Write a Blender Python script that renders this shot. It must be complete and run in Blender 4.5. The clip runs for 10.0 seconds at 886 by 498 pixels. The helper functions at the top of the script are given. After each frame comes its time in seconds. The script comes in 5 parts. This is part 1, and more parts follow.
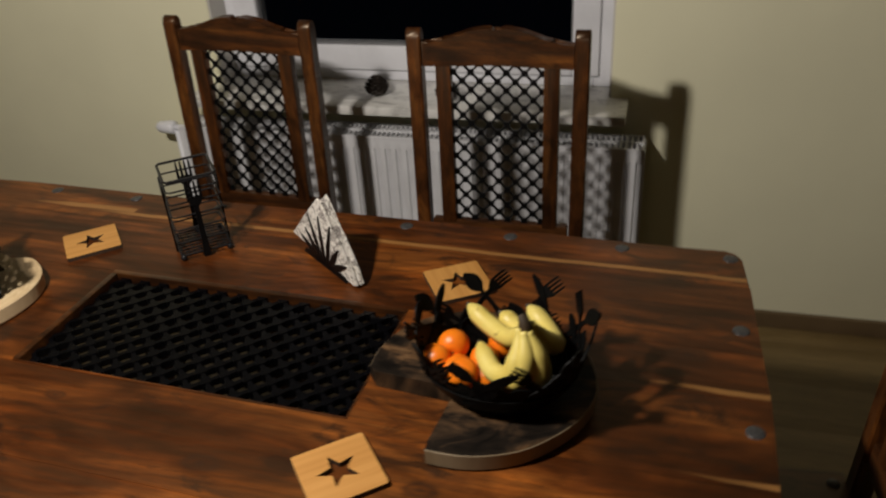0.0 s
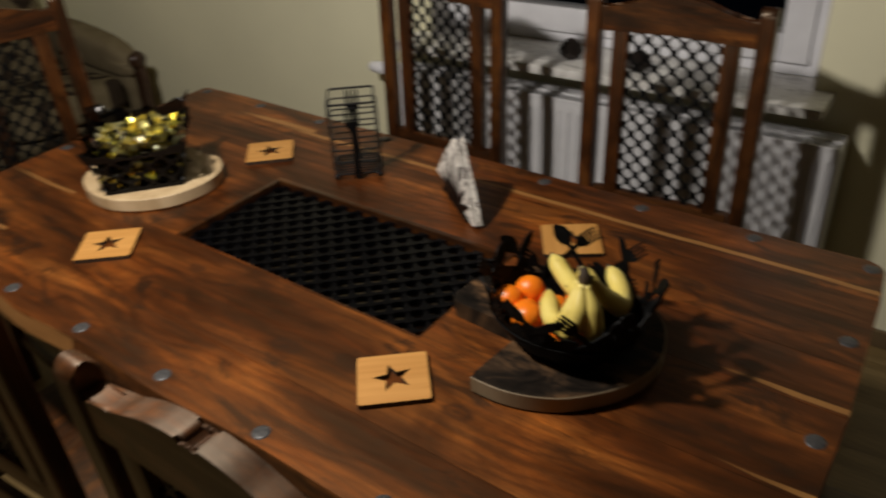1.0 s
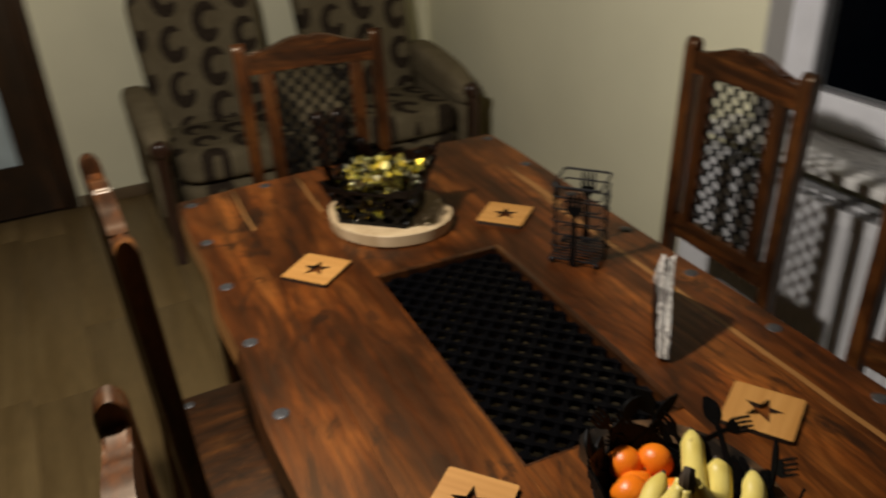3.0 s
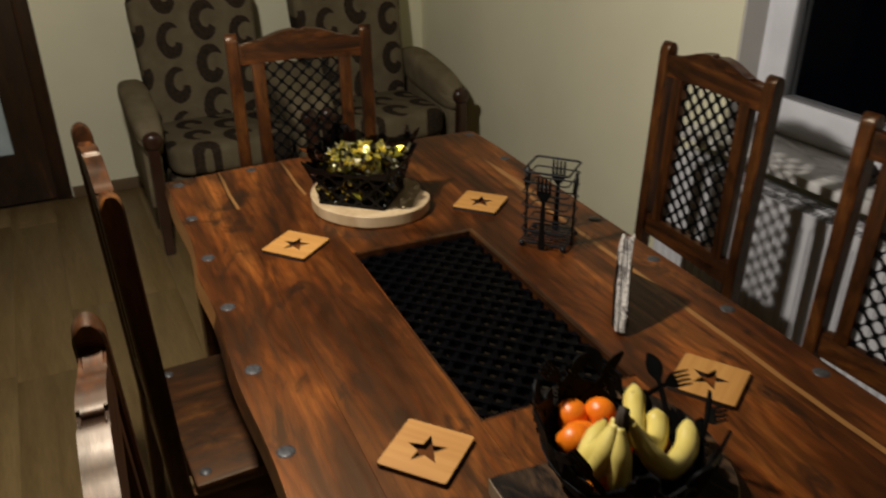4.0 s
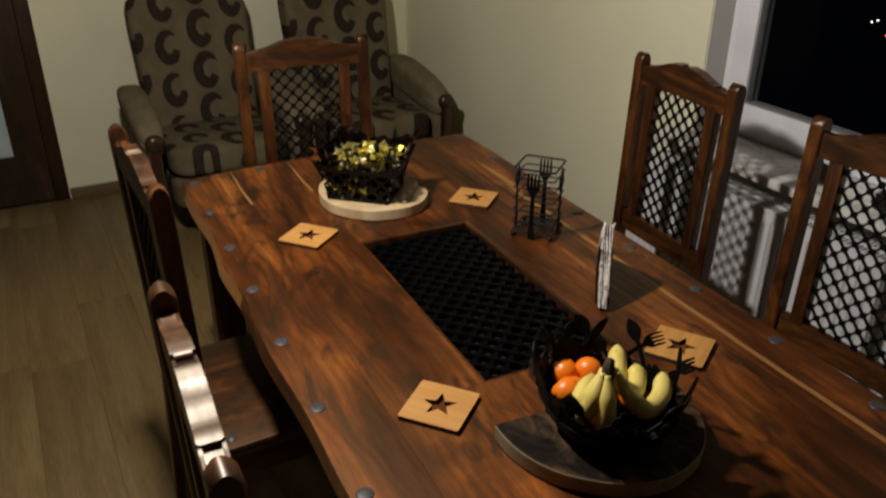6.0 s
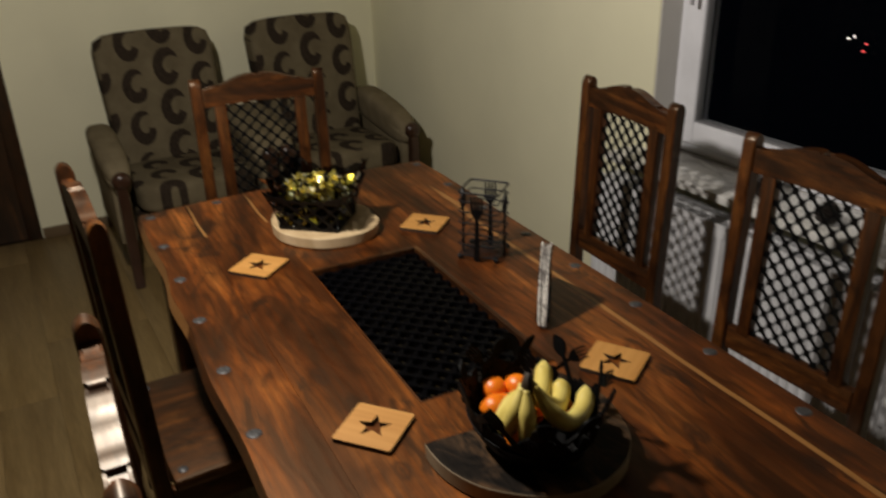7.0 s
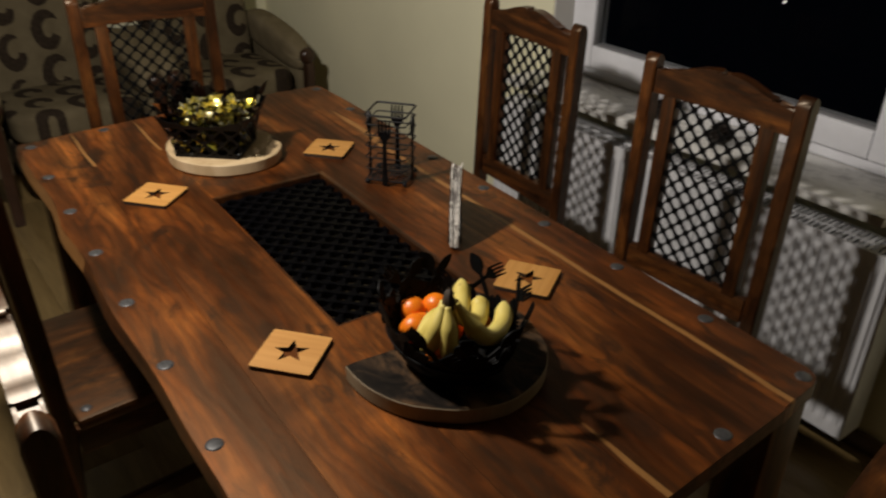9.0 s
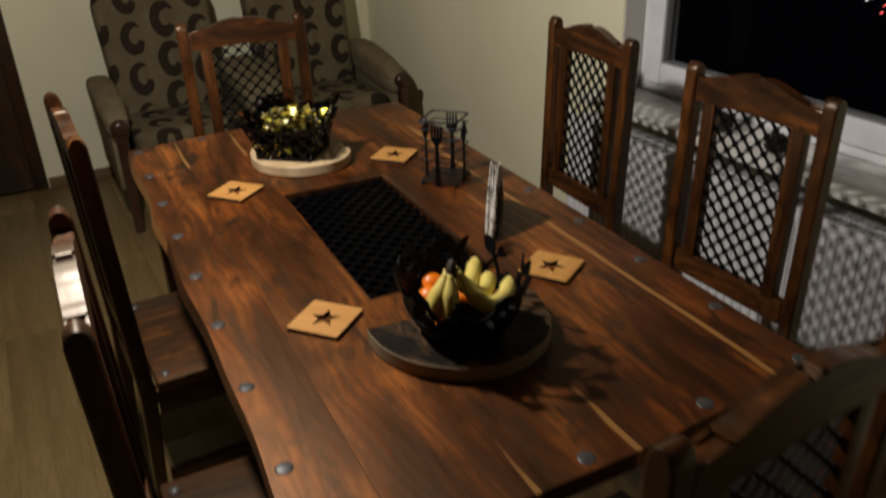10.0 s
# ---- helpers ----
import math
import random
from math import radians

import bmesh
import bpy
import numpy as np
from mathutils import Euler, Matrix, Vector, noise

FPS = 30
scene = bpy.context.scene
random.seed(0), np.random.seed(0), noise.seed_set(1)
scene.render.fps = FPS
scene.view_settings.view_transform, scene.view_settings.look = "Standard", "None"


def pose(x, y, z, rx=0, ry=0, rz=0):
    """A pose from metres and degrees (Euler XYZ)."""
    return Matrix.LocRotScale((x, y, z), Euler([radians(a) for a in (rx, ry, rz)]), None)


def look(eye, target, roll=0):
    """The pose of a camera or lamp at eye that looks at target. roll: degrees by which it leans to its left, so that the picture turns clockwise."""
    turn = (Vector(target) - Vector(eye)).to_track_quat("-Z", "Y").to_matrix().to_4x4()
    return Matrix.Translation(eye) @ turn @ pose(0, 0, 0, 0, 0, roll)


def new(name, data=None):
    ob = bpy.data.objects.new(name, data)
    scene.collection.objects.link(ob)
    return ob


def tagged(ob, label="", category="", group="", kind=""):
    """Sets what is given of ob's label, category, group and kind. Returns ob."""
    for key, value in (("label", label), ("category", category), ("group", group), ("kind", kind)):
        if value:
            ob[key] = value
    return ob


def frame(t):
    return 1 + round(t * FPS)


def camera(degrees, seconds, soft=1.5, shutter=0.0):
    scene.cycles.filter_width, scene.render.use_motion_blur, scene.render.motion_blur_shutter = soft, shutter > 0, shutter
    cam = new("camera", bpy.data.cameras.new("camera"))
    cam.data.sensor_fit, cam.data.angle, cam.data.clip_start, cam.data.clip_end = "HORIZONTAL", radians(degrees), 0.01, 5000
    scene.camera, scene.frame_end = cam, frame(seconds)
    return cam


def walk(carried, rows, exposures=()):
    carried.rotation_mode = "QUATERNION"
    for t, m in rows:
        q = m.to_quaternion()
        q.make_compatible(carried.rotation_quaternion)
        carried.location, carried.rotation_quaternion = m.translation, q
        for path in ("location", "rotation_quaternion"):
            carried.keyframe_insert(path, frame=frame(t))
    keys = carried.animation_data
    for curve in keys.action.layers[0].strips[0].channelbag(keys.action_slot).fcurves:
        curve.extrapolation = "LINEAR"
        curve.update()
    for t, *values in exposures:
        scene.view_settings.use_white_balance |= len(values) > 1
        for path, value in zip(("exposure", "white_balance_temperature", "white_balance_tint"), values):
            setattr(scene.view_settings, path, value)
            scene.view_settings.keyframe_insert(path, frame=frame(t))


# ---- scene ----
cam = camera(58.0, 10.0, soft=2.15, shutter=0.75)
PATH = [
    (0, (0.778, -0.914, 1.578), (0.23, 0.706, 0.541), -3.7),
    (0.5, (0.939, -0.884, 1.566), (0.161, 0.67, 0.576), -2.5),
    (1, (1.003, -0.885, 1.547), (-0.049, 0.447, 0.49), -3.6),
    (1.5, (1.008, -0.81, 1.55), (-0.158, 0.447, 0.52), -3.1),
    (2, (0.97, -0.71, 1.569), (-0.201, 0.554, 0.553), -1.1),
    (2.5, (0.99, -0.627, 1.554), (-0.374, 0.464, 0.579), -2.1),
    (3, (1.089, -0.56, 1.579), (-0.528, 0.137, 0.631), -2.6),
    (3.2, (1.118, -0.528, 1.583), (-0.54, 0.067, 0.635), -2.9),
    (4.3, (1.231, -0.606, 1.529), (-0.36, 0.181, 0.608), 1.1),
    (4.5, (1.258, -0.639, 1.549), (-0.299, 0.171, 0.591), 1.5),
    (5, (1.305, -0.686, 1.564), (-0.24, 0.164, 0.62), 1.5),
    (5.5, (1.33, -0.706, 1.579), (-0.197, 0.164, 0.625), 2.0),
    (5.7, (1.325, -0.712, 1.583), (-0.236, 0.109, 0.64), 1.8),
    (6.8, (1.414, -0.613, 1.602), (-0.239, 0.174, 0.797), -1.7),
    (7, (1.417, -0.612, 1.595), (-0.211, 0.202, 0.764), -1.4),
    (7.5, (1.402, -0.616, 1.59), (-0.164, 0.266, 0.712), -0.5),
    (8, (1.38, -0.63, 1.585), (-0.118, 0.341, 0.682), 0.7),
    (8.5, (1.374, -0.635, 1.567), (-0.056, 0.377, 0.602), 1.7),
    (8.8, (1.382, -0.646, 1.567), (-0.014, 0.399, 0.588), 2.5),
    (9, (1.394, -0.64, 1.567), (-0.034, 0.361, 0.588), 1.0),
    (9.5, (1.49, -0.611, 1.565), (-0.028, 0.28, 0.617), -0.7),
    (9.8, (1.579, -0.589, 1.552), (-0.034, 0.206, 0.678), -1.7),
    (10, (1.633, -0.574, 1.55), (0.018, 0.189, 0.65), -2.1),
]
walk(cam, [(t, look(eye, target, roll)) for t, eye, target, roll in PATH], [(0, 0.0), (10, 0.0)])

# ---- night sky outside, the one room lamp, and an added fill light ----
world = bpy.data.worlds.new("night")
scene.world = world
world.use_nodes = True
world.node_tree.nodes["Background"].inputs[0].default_value = (0.010, 0.013, 0.022, 1)
world.node_tree.nodes["Background"].inputs[1].default_value = 0.05

LAMP = (-0.12, -0.57, 1.93)
lamp_data = bpy.data.lights.new("pendant_lamp", "SPOT")
lamp_data.energy = 90
lamp_data.color = (1.0, 0.92, 0.83)
lamp_data.shadow_soft_size = 0.048
lamp_data.spot_size = radians(170)
lamp_data.spot_blend = 0.06
lamp_ob = new("pendant_lamp", lamp_data)
lamp_ob.matrix_world = look(LAMP, (-0.10, -0.50, 0.0))
# weak point light added just above the lamp as fill for the shadows
fill_data = bpy.data.lights.new("shadow_fill", "POINT")
fill_data.energy = 2.5
fill_data.color = (1.0, 0.92, 0.83)
fill_data.shadow_soft_size = 0.08
fill_ob = new("shadow_fill", fill_data)
fill_ob.location = (LAMP[0], LAMP[1], LAMP[2] + 0.04)


# ---- materials ----
class Nodes:
    """A node material with a few short ways to add nodes."""

    def __init__(self, name):
        self.mat = bpy.data.materials.new(name)
        self.mat.use_nodes = True
        self.tree = self.mat.node_tree
        self.bsdf = self.tree.nodes["Principled BSDF"]
        self.out = self.tree.nodes["Material Output"]

    def add(self, kind, **kw):
        n = self.tree.nodes.new(kind)
        for k, v in kw.items():
            n.inputs[k.replace("_", " ")].default_value = v
        return n

    def link(self, a, b):
        self.tree.links.new(a, b)

    def coords(self, scale=(1, 1, 1), rot=(0, 0, 0), loc=(0, 0, 0)):
        c = self.tree.nodes.new("ShaderNodeTexCoord")
        m = self.tree.nodes.new("ShaderNodeMapping")
        m.inputs["Scale"].default_value, m.inputs["Rotation"].default_value, m.inputs["Location"].default_value = scale, rot, loc
        self.link(c.outputs["Object"], m.inputs["Vector"])
        return m.outputs["Vector"]

    def noise(self, vec, scale, detail=4, rough=0.55, distortion=0.0):
        n = self.add("ShaderNodeTexNoise", Scale=scale, Detail=detail, Roughness=rough, Distortion=distortion)
        self.link(vec, n.inputs["Vector"])
        return n.outputs["Fac"]

    def ramp(self, fac, stops):
        r = self.tree.nodes.new("ShaderNodeValToRGB")
        while len(r.color_ramp.elements) < len(stops):
            r.color_ramp.elements.new(0.5)
        for e, (p, c) in zip(r.color_ramp.elements, stops):
            e.position, e.color = p, (*c, 1) if len(c) == 3 else c
        self.link(fac, r.inputs["Fac"])
        return r.outputs["Color"]

    def mix(self, fac, a, b, mode="MIX"):
        m = self.tree.nodes.new("ShaderNodeMix")
        m.data_type, m.blend_type = "RGBA", mode
        for sock, v in ((m.inputs[0], fac), (m.inputs[6], a), (m.inputs[7], b)):
            if isinstance(v, (int, float)):
                sock.default_value = v
            elif isinstance(v, tuple):
                sock.default_value = (*v, 1)
            else:
                self.link(v, sock)
        return m.outputs[2]

    def math(self, op, a, b=0.0, c=0.0):
        m = self.tree.nodes.new("ShaderNodeMath")
        m.operation = op
        for sock, v in zip(m.inputs, (a, b, c)):
            if isinstance(v, (int, float)):
                sock.default_value = v
            else:
                self.link(v, sock)
        return m.outputs[0]

    def xyz(self, vec):
        s = self.tree.nodes.new("ShaderNodeSeparateXYZ")
        self.link(vec, s.inputs[0])
        return s.outputs

    def bump(self, height, strength=0.3, distance=0.002):
        b = self.add("ShaderNodeBump", Strength=strength, Distance=distance)
        self.link(height, b.inputs["Height"])
        self.link(b.outputs[0], self.bsdf.inputs["Normal"])

    def base(self, color=None, rough=None, metal=0.0, spec=0.5, coat=0.0):
        for sock, v in (("Base Color", color), ("Roughness", rough)):
            if v is None:
                continue
            if isinstance(v, tuple):
                self.bsdf.inputs[sock].default_value = (*v, 1)
            elif isinstance(v, (int, float)):
                self.bsdf.inputs[sock].default_value = v
            else:
                self.link(v, self.bsdf.inputs[sock])
        self.bsdf.inputs["Metallic"].default_value = metal
        self.bsdf.inputs["Specular IOR Level"].default_value = spec
        self.bsdf.inputs["Coat Weight"].default_value = coat
        self.bsdf.inputs["Coat Roughness"].default_value = 0.30
        return self.mat


def random_shift(n, vec, amount=7.0):
    """Shift the grain by the object's own random number."""
    info = n.tree.nodes.new("ShaderNodeObjectInfo")
    scale = n.tree.nodes.new("ShaderNodeVectorMath")
    scale.operation = "SCALE"
    scale.inputs[0].default_value = (amount, 0.6 * amount, 0.3 * amount)
    n.link(info.outputs["Random"], scale.inputs["Scale"])
    add = n.tree.nodes.new("ShaderNodeVectorMath")
    n.link(vec, add.inputs[0])
    n.link(scale.outputs[0], add.inputs[1])
    return add.outputs[0], info.outputs["Random"]


def sheesham(name, sap=(), knots=(), tone=1.0, rough=0.40):
    """Waxed table-top boards: long wavy grain lines along x, broad light and dark streaks, knots, pale sapwood strips."""
    n = Nodes(name)
    plain = n.coords()
    x, y, z = n.xyz(plain)
    long_vec, rnd = random_shift(n, n.coords((1.0, 4.5, 4.5)), 9.0)
    streak = n.noise(long_vec, 1.5, 6, 0.62, 0.9)
    line_vec, rnd = random_shift(n, n.coords((1.0, 3.2, 3.2)), 5.0)
    bend = n.noise(line_vec, 1.7, 3, 0.5, 0.5)
    # growth rings cut lengthwise: bands across y, bent by the slow noise
    rings = n.math("SINE", n.math("ADD", n.math("MULTIPLY", y, 210.0), n.math("MULTIPLY", bend, 62.0)))
    rings = n.math("ADD", n.math("MULTIPLY", rings, 0.5), 0.5)
    fibre = n.noise(n.coords((2.4, 48, 48)), 1.6, 6, 0.68, 0.25)
    pores = n.noise(n.coords((14, 150, 150)), 1.7, 2, 0.5)
    cloud = n.noise(n.coords((1.6, 2.6, 2.6), loc=(1.3, 0.4, 0)), 2.3, 5, 0.6, 0.9)
    stain = n.noise(n.coords((2.0, 4.2, 4.2), loc=(3.1, 2.4, 0)), 2.9, 6, 0.68, 1.3)
    col = n.ramp(streak, [(0.34, tuple(tone * c for c in (0.038, 0.0098, 0.0026))), (0.45, tuple(tone * c for c in (0.095, 0.0245, 0.0052))),
                          (0.55, tuple(tone * c for c in (0.190, 0.0530, 0.0098))), (0.67, tuple(tone * c for c in (0.340, 0.1100, 0.0215)))])
    col = n.mix(0.55, col, n.ramp(rings, [(0.05, (0.56, 0.52, 0.50)), (0.45, (1.0, 1.0, 1.0)), (1.0, (1.16, 1.13, 1.05))]), "MULTIPLY")
    col = n.mix(0.78, col, n.ramp(fibre, [(0.32, (0.40, 0.37, 0.35)), (0.50, (1.0, 1.0, 1.0)), (0.68, (1.65, 1.55, 1.35))]), "MULTIPLY")
    col = n.mix(0.80, col, n.ramp(cloud, [(0.34, (0.42, 0.38, 0.36)), (0.50, (1.0, 1.0, 1.0)), (0.66, (1.55, 1.46, 1.25))]), "MULTIPLY")
    col = n.mix(n.ramp(stain, [(0.35, (0.85, 0.85, 0.85)), (0.45, (0, 0, 0))]), col, (0.010, 0.0042, 0.0026))
    col = n.mix(n.math("MULTIPLY", n.ramp(pores, [(0.62, (0, 0, 0)), (0.72, (1, 1, 1))]), 0.45), col, (0.018, 0.007, 0.004))
    board = n.ramp(rnd, [(0.0, (0.86, 0.84, 0.82)), (0.5, (1.0, 1.0, 1.0)), (1.0, (1.14, 1.14, 1.10))])
    col = n.mix(1.0, col, board, "MULTIPLY")
    swirl = n.math("MULTIPLY", n.math("SUBTRACT", n.noise(plain, 40, 3), 0.5), 0.012)
    for kx, ky, size in knots:
        dx = n.math("MULTIPLY", n.math("SUBTRACT", x, kx), 0.55)
        dy = n.math("SUBTRACT", y, ky)
        d = n.math("ADD", n.math("SQRT", n.math("ADD", n.math("MULTIPLY", dx, dx), n.math("MULTIPLY", dy, dy))), swirl)
        mark = n.ramp(n.math("DIVIDE", d, size), [(0.10, (1, 1, 1)), (0.42, (0.35, 0.35, 0.35)), (0.60, (0.8, 0.8, 0.8)), (1.0, (0, 0, 0))])
        col = n.mix(n.math("MULTIPLY", mark, 0.85), col, (0.014, 0.006, 0.004))
    wave = n.math("MULTIPLY", n.math("SUBTRACT", n.noise(n.coords((1.5, 0, 0)), 2.2, 3), 0.5), 0.016)
    for mid, width, x0, x1 in sap:
        off = n.math("ABSOLUTE", n.math("SUBTRACT", n.math("ADD", y, wave), mid))
        # the strip thins out towards the end where it starts
        grow = n.math("MINIMUM", n.math("MULTIPLY", n.math("MAXIMUM", n.math("SUBTRACT", x, x0), 0.0), 7.0), 1.0)
        inside = n.math("MULTIPLY", grow, n.math("LESS_THAN", x, x1))
        edge = n.ramp(n.math("DIVIDE", off, n.math("MAXIMUM", n.math("MULTIPLY", grow, width), 0.0001)), [(0.38, (1, 1, 1)), (0.55, (0, 0, 0))])
        band = n.math("MULTIPLY", n.math("MULTIPLY", edge, inside), n.math("ADD", 0.30, n.math("MULTIPLY", fibre, 1.0)))
        col = n.mix(band, col, (0.34, 0.165, 0.050))
    n.bump(n.math("ADD", n.math("MULTIPLY", fibre, 0.7), n.math("MULTIPLY", rings, 0.3)), 0.16, 0.0015)
    n.bsdf.inputs["Specular Tint"].default_value = (1.0, 0.54, 0.25, 1)
    r = n.ramp(fibre, [(0.3, (rough + 0.12,) * 3), (0.7, (rough - 0.05,) * 3)])
    mat = n.base(col, r, spec=0.70, coat=0.15)
    n.bsdf.inputs["Coat Roughness"].default_value = 0.28
    return mat


def rosewood(name, axis="x", sap=(), rough=0.34, tone=1.0, shift=True, knots=(), spec=0.5, coat=0.22, tint=(1.0, 0.80, 0.55)):
    """Oiled Indian rosewood: brown heartwood with dark streaks, knots, and pale sapwood strips (centre, width, from, to) across y."""
    n = Nodes(name)
    stretch = {"x": (1.0, 6.0, 6.0), "y": (6.0, 1.0, 6.0), "z": (6.0, 6.0, 1.0)}[axis]
    grain_vec = n.coords(stretch)
    plain = n.coords()
    if shift:
        grain_vec, rnd = random_shift(n, grain_vec)
    broad = n.noise(grain_vec, 1.9, 10, 0.70, 1.5)
    fine = n.noise(n.coords(tuple(1.0 if s == 1.0 else 2.4 * s for s in stretch)), 4.0, 7, 0.72, 0.25)
    fibres = n.noise(n.coords(tuple(3 * s for s in stretch)), 6.0, 3, 0.6)
    patch = n.noise(n.coords(tuple(0.8 if s == 1.0 else 1.7 for s in stretch), loc=(1.3, 0.4, 0)), 2.4, 5, 0.62, 0.8)
    col = n.ramp(broad, [(0.30, tuple(tone * c for c in (0.014, 0.0055, 0.003))), (0.43, tuple(tone * c for c in (0.055, 0.0178, 0.0055))),
                         (0.56, tuple(tone * c for c in (0.120, 0.0400, 0.0100))), (0.74, tuple(tone * c for c in (0.30, 0.118, 0.028)))])
    col = n.mix(0.7, col, n.ramp(fine, [(0.32, (0.34, 0.30, 0.28)), (0.50, (0.95, 0.95, 0.95)), (0.68, (1.6, 1.5, 1.35))]), "MULTIPLY")
    col = n.mix(n.math("MULTIPLY", n.ramp(fibres, [(0.56, (0, 0, 0)), (0.68, (1, 1, 1))]), 0.4), col, (0.02, 0.008, 0.005))
    col = n.mix(0.8, col, n.ramp(patch, [(0.30, (0.28, 0.25, 0.24)), (0.47, (0.92, 0.92, 0.92)), (0.70, (1.6, 1.5, 1.3))]), "MULTIPLY")
    blot = n.noise(n.coords(tuple(2.2 if s == 1.0 else 3.4 for s in stretch), loc=(0.2, 1.7, 0.5)), 5.5, 6, 0.7, 1.2)
    col = n.mix(0.85, col, n.ramp(blot, [(0.34, (0.32, 0.29, 0.28)), (0.48, (0.95, 0.95, 0.95)), (0.68, (1.35, 1.3, 1.15))]), "MULTIPLY")
    # knots
    vor = n.add("ShaderNodeTexVoronoi", Scale=3.6)
    wob = n.coords(tuple(0.45 if s == 1.0 else 1.0 for s in stretch), loc=(0.37, 0.11, 0.2))
    n.link(wob, vor.inputs["Vector"])
    knot = n.ramp(vor.outputs["Distance"], [(0.02, (1, 1, 1)), (0.085, (0, 0, 0))])
    col = n.mix(n.math("MULTIPLY", knot, 0.8), col, (0.022, 0.010, 0.006))
    if knots:
        x, y, z = n.xyz(plain)
        swirl = n.math("MULTIPLY", n.math("SUBTRACT", n.noise(plain, 40, 3), 0.5), 0.012)
        for kx, ky, size in knots:
            dx = n.math("MULTIPLY", n.math("SUBTRACT", x, kx), 0.55)
            dy = n.math("SUBTRACT", y, ky)
            d = n.math("ADD", n.math("SQRT", n.math("ADD", n.math("MULTIPLY", dx, dx), n.math("MULTIPLY", dy, dy))), swirl)
            mark = n.ramp(n.math("DIVIDE", d, size), [(0.10, (1, 1, 1)), (0.42, (0.35, 0.35, 0.35)), (0.60, (0.8, 0.8, 0.8)), (1.0, (0, 0, 0))])
            col = n.mix(n.math("MULTIPLY", mark, 0.85), col, (0.014, 0.006, 0.004))
    if sap:
        x, y, z = n.xyz(plain)
        wave = n.math("MULTIPLY", n.math("SUBTRACT", n.noise(n.coords((1.5, 0, 0)), 2.2, 3), 0.5), 0.016)
        for mid, width, x0, x1 in sap:
            off = n.math("ABSOLUTE", n.math("SUBTRACT", n.math("ADD", y, wave), mid))
            inside = n.math("MULTIPLY", n.math("GREATER_THAN", x, x0), n.math("LESS_THAN", x, x1))
            edge = n.ramp(n.math("DIVIDE", off, width), [(0.38, (1, 1, 1)), (0.55, (0, 0, 0))])
            band = n.math("MULTIPLY", n.math("MULTIPLY", edge, inside), n.math("ADD", -0.05, n.math("MULTIPLY", fine, 1.5)))
            col = n.mix(band, col, (0.31, 0.145, 0.045))
    r = n.ramp(fine, [(0.3, (rough + 0.12,) * 3), (0.7, (rough - 0.05,) * 3)])
    n.bump(fine, 0.18, 0.0015)
    n.bsdf.inputs["Specular Tint"].default_value = (*tint, 1)
    return n.base(col, r, spec=spec, coat=coat)


def iron(name, colour=(0.0022, 0.0022, 0.0024), rough=0.42):
    n = Nodes(name)
    f = n.noise(n.coords(), 180, 3)
    n.bump(f, 0.25, 0.0006)
    return n.base(n.ramp(f, [(0.35, colour), (0.7, tuple(2.0 * c for c in colour))]), rough, metal=0.0, spec=0.16)


def plaster(name, colour, shade=0.9):
    n = Nodes(name)
    big = n.noise(n.coords(), 1.7, 4)
    small = n.noise(n.coords(), 140, 3)
    n.bump(small, 0.25, 0.0012)
    return n.base(n.ramp(big, [(0.3, tuple(shade * c for c in colour)), (0.7, colour)]), 0.85, spec=0.2)


def paint(name, colour, rough=0.35, grime=0.9):
    n = Nodes(name)
    f = n.noise(n.coords(), 9, 5)
    return n.base(n.ramp(f, [(0.35, tuple(grime * c for c in colour)), (0.65, colour)]), rough)


TABLE_SAP = [(0.354, 0.012, -0.55, 1.0), (-0.318, 0.008, -0.95, -0.62), (-0.148, 0.008, -0.95, -0.64), (0.043, 0.012, 0.70, 1.0),
             (-0.132, 0.011, 0.78, 1.0), (0.368, 0.018, -0.72, -0.40)]
TABLE_KNOTS = [(0.158, -0.273, 0.020), (0.473, -0.245, 0.017), (0.62, 0.22, 0.020), (0.78, 0.33, 0.016), (-0.55, -0.33, 0.014), (-0.15, -0.20, 0.012), (0.80, 0.12, 0.022), (0.45, 0.30, 0.014)]
MAT_TABLE = sheesham("rosewood_top", TABLE_SAP, TABLE_KNOTS, tone=0.55, rough=0.43)
MAT_EDGE = rosewood("rosewood_live_edge", "x", [(-0.47, 0.075, -0.80, -0.16)], rough=0.45, tone=0.9)
MAT_CHAIR = rosewood("rosewood_upright", "z", rough=0.36, tone=0.62)
MAT_RAIL = rosewood("rosewood_rail", "x", rough=0.40, tone=0.62, coat=0.16)
MAT_SEAT = rosewood("rosewood_seat", "y", rough=0.42, tone=0.44, coat=0.12)
MAT_RIM_DARK = rosewood("dark_moulding", "x", rough=0.36, tone=0.42)
MAT_IRON = iron("black_iron")
MAT_BOWL = iron("matt_black_iron", (0.0018, 0.0018, 0.0018), 0.55)
MAT_BOWL.node_tree.nodes["Principled BSDF"].inputs["Specular IOR Level"].default_value = 0.08
MAT_INSET = iron("polished_black_iron", (0.0012, 0.0012, 0.0016), 0.28)
MAT_INSET.node_tree.nodes["Principled BSDF"].inputs["Specular IOR Level"].default_value = 0.12
MAT_WIRE = iron("black_wire", (0.008, 0.008, 0.009), 0.3)
MAT_STUD = iron("grey_iron_stud", (0.034, 0.033, 0.033), 0.42)
MAT_STUD.node_tree.nodes["Principled BSDF"].inputs["Specular IOR Level"].default_value = 0.4
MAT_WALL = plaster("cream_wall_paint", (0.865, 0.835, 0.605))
# the ceiling is never in view; its colour is darkened to weaken bounced light
MAT_CEIL_UNSEEN = plaster("low_bounce_ceiling", (0.40, 0.37, 0.30))
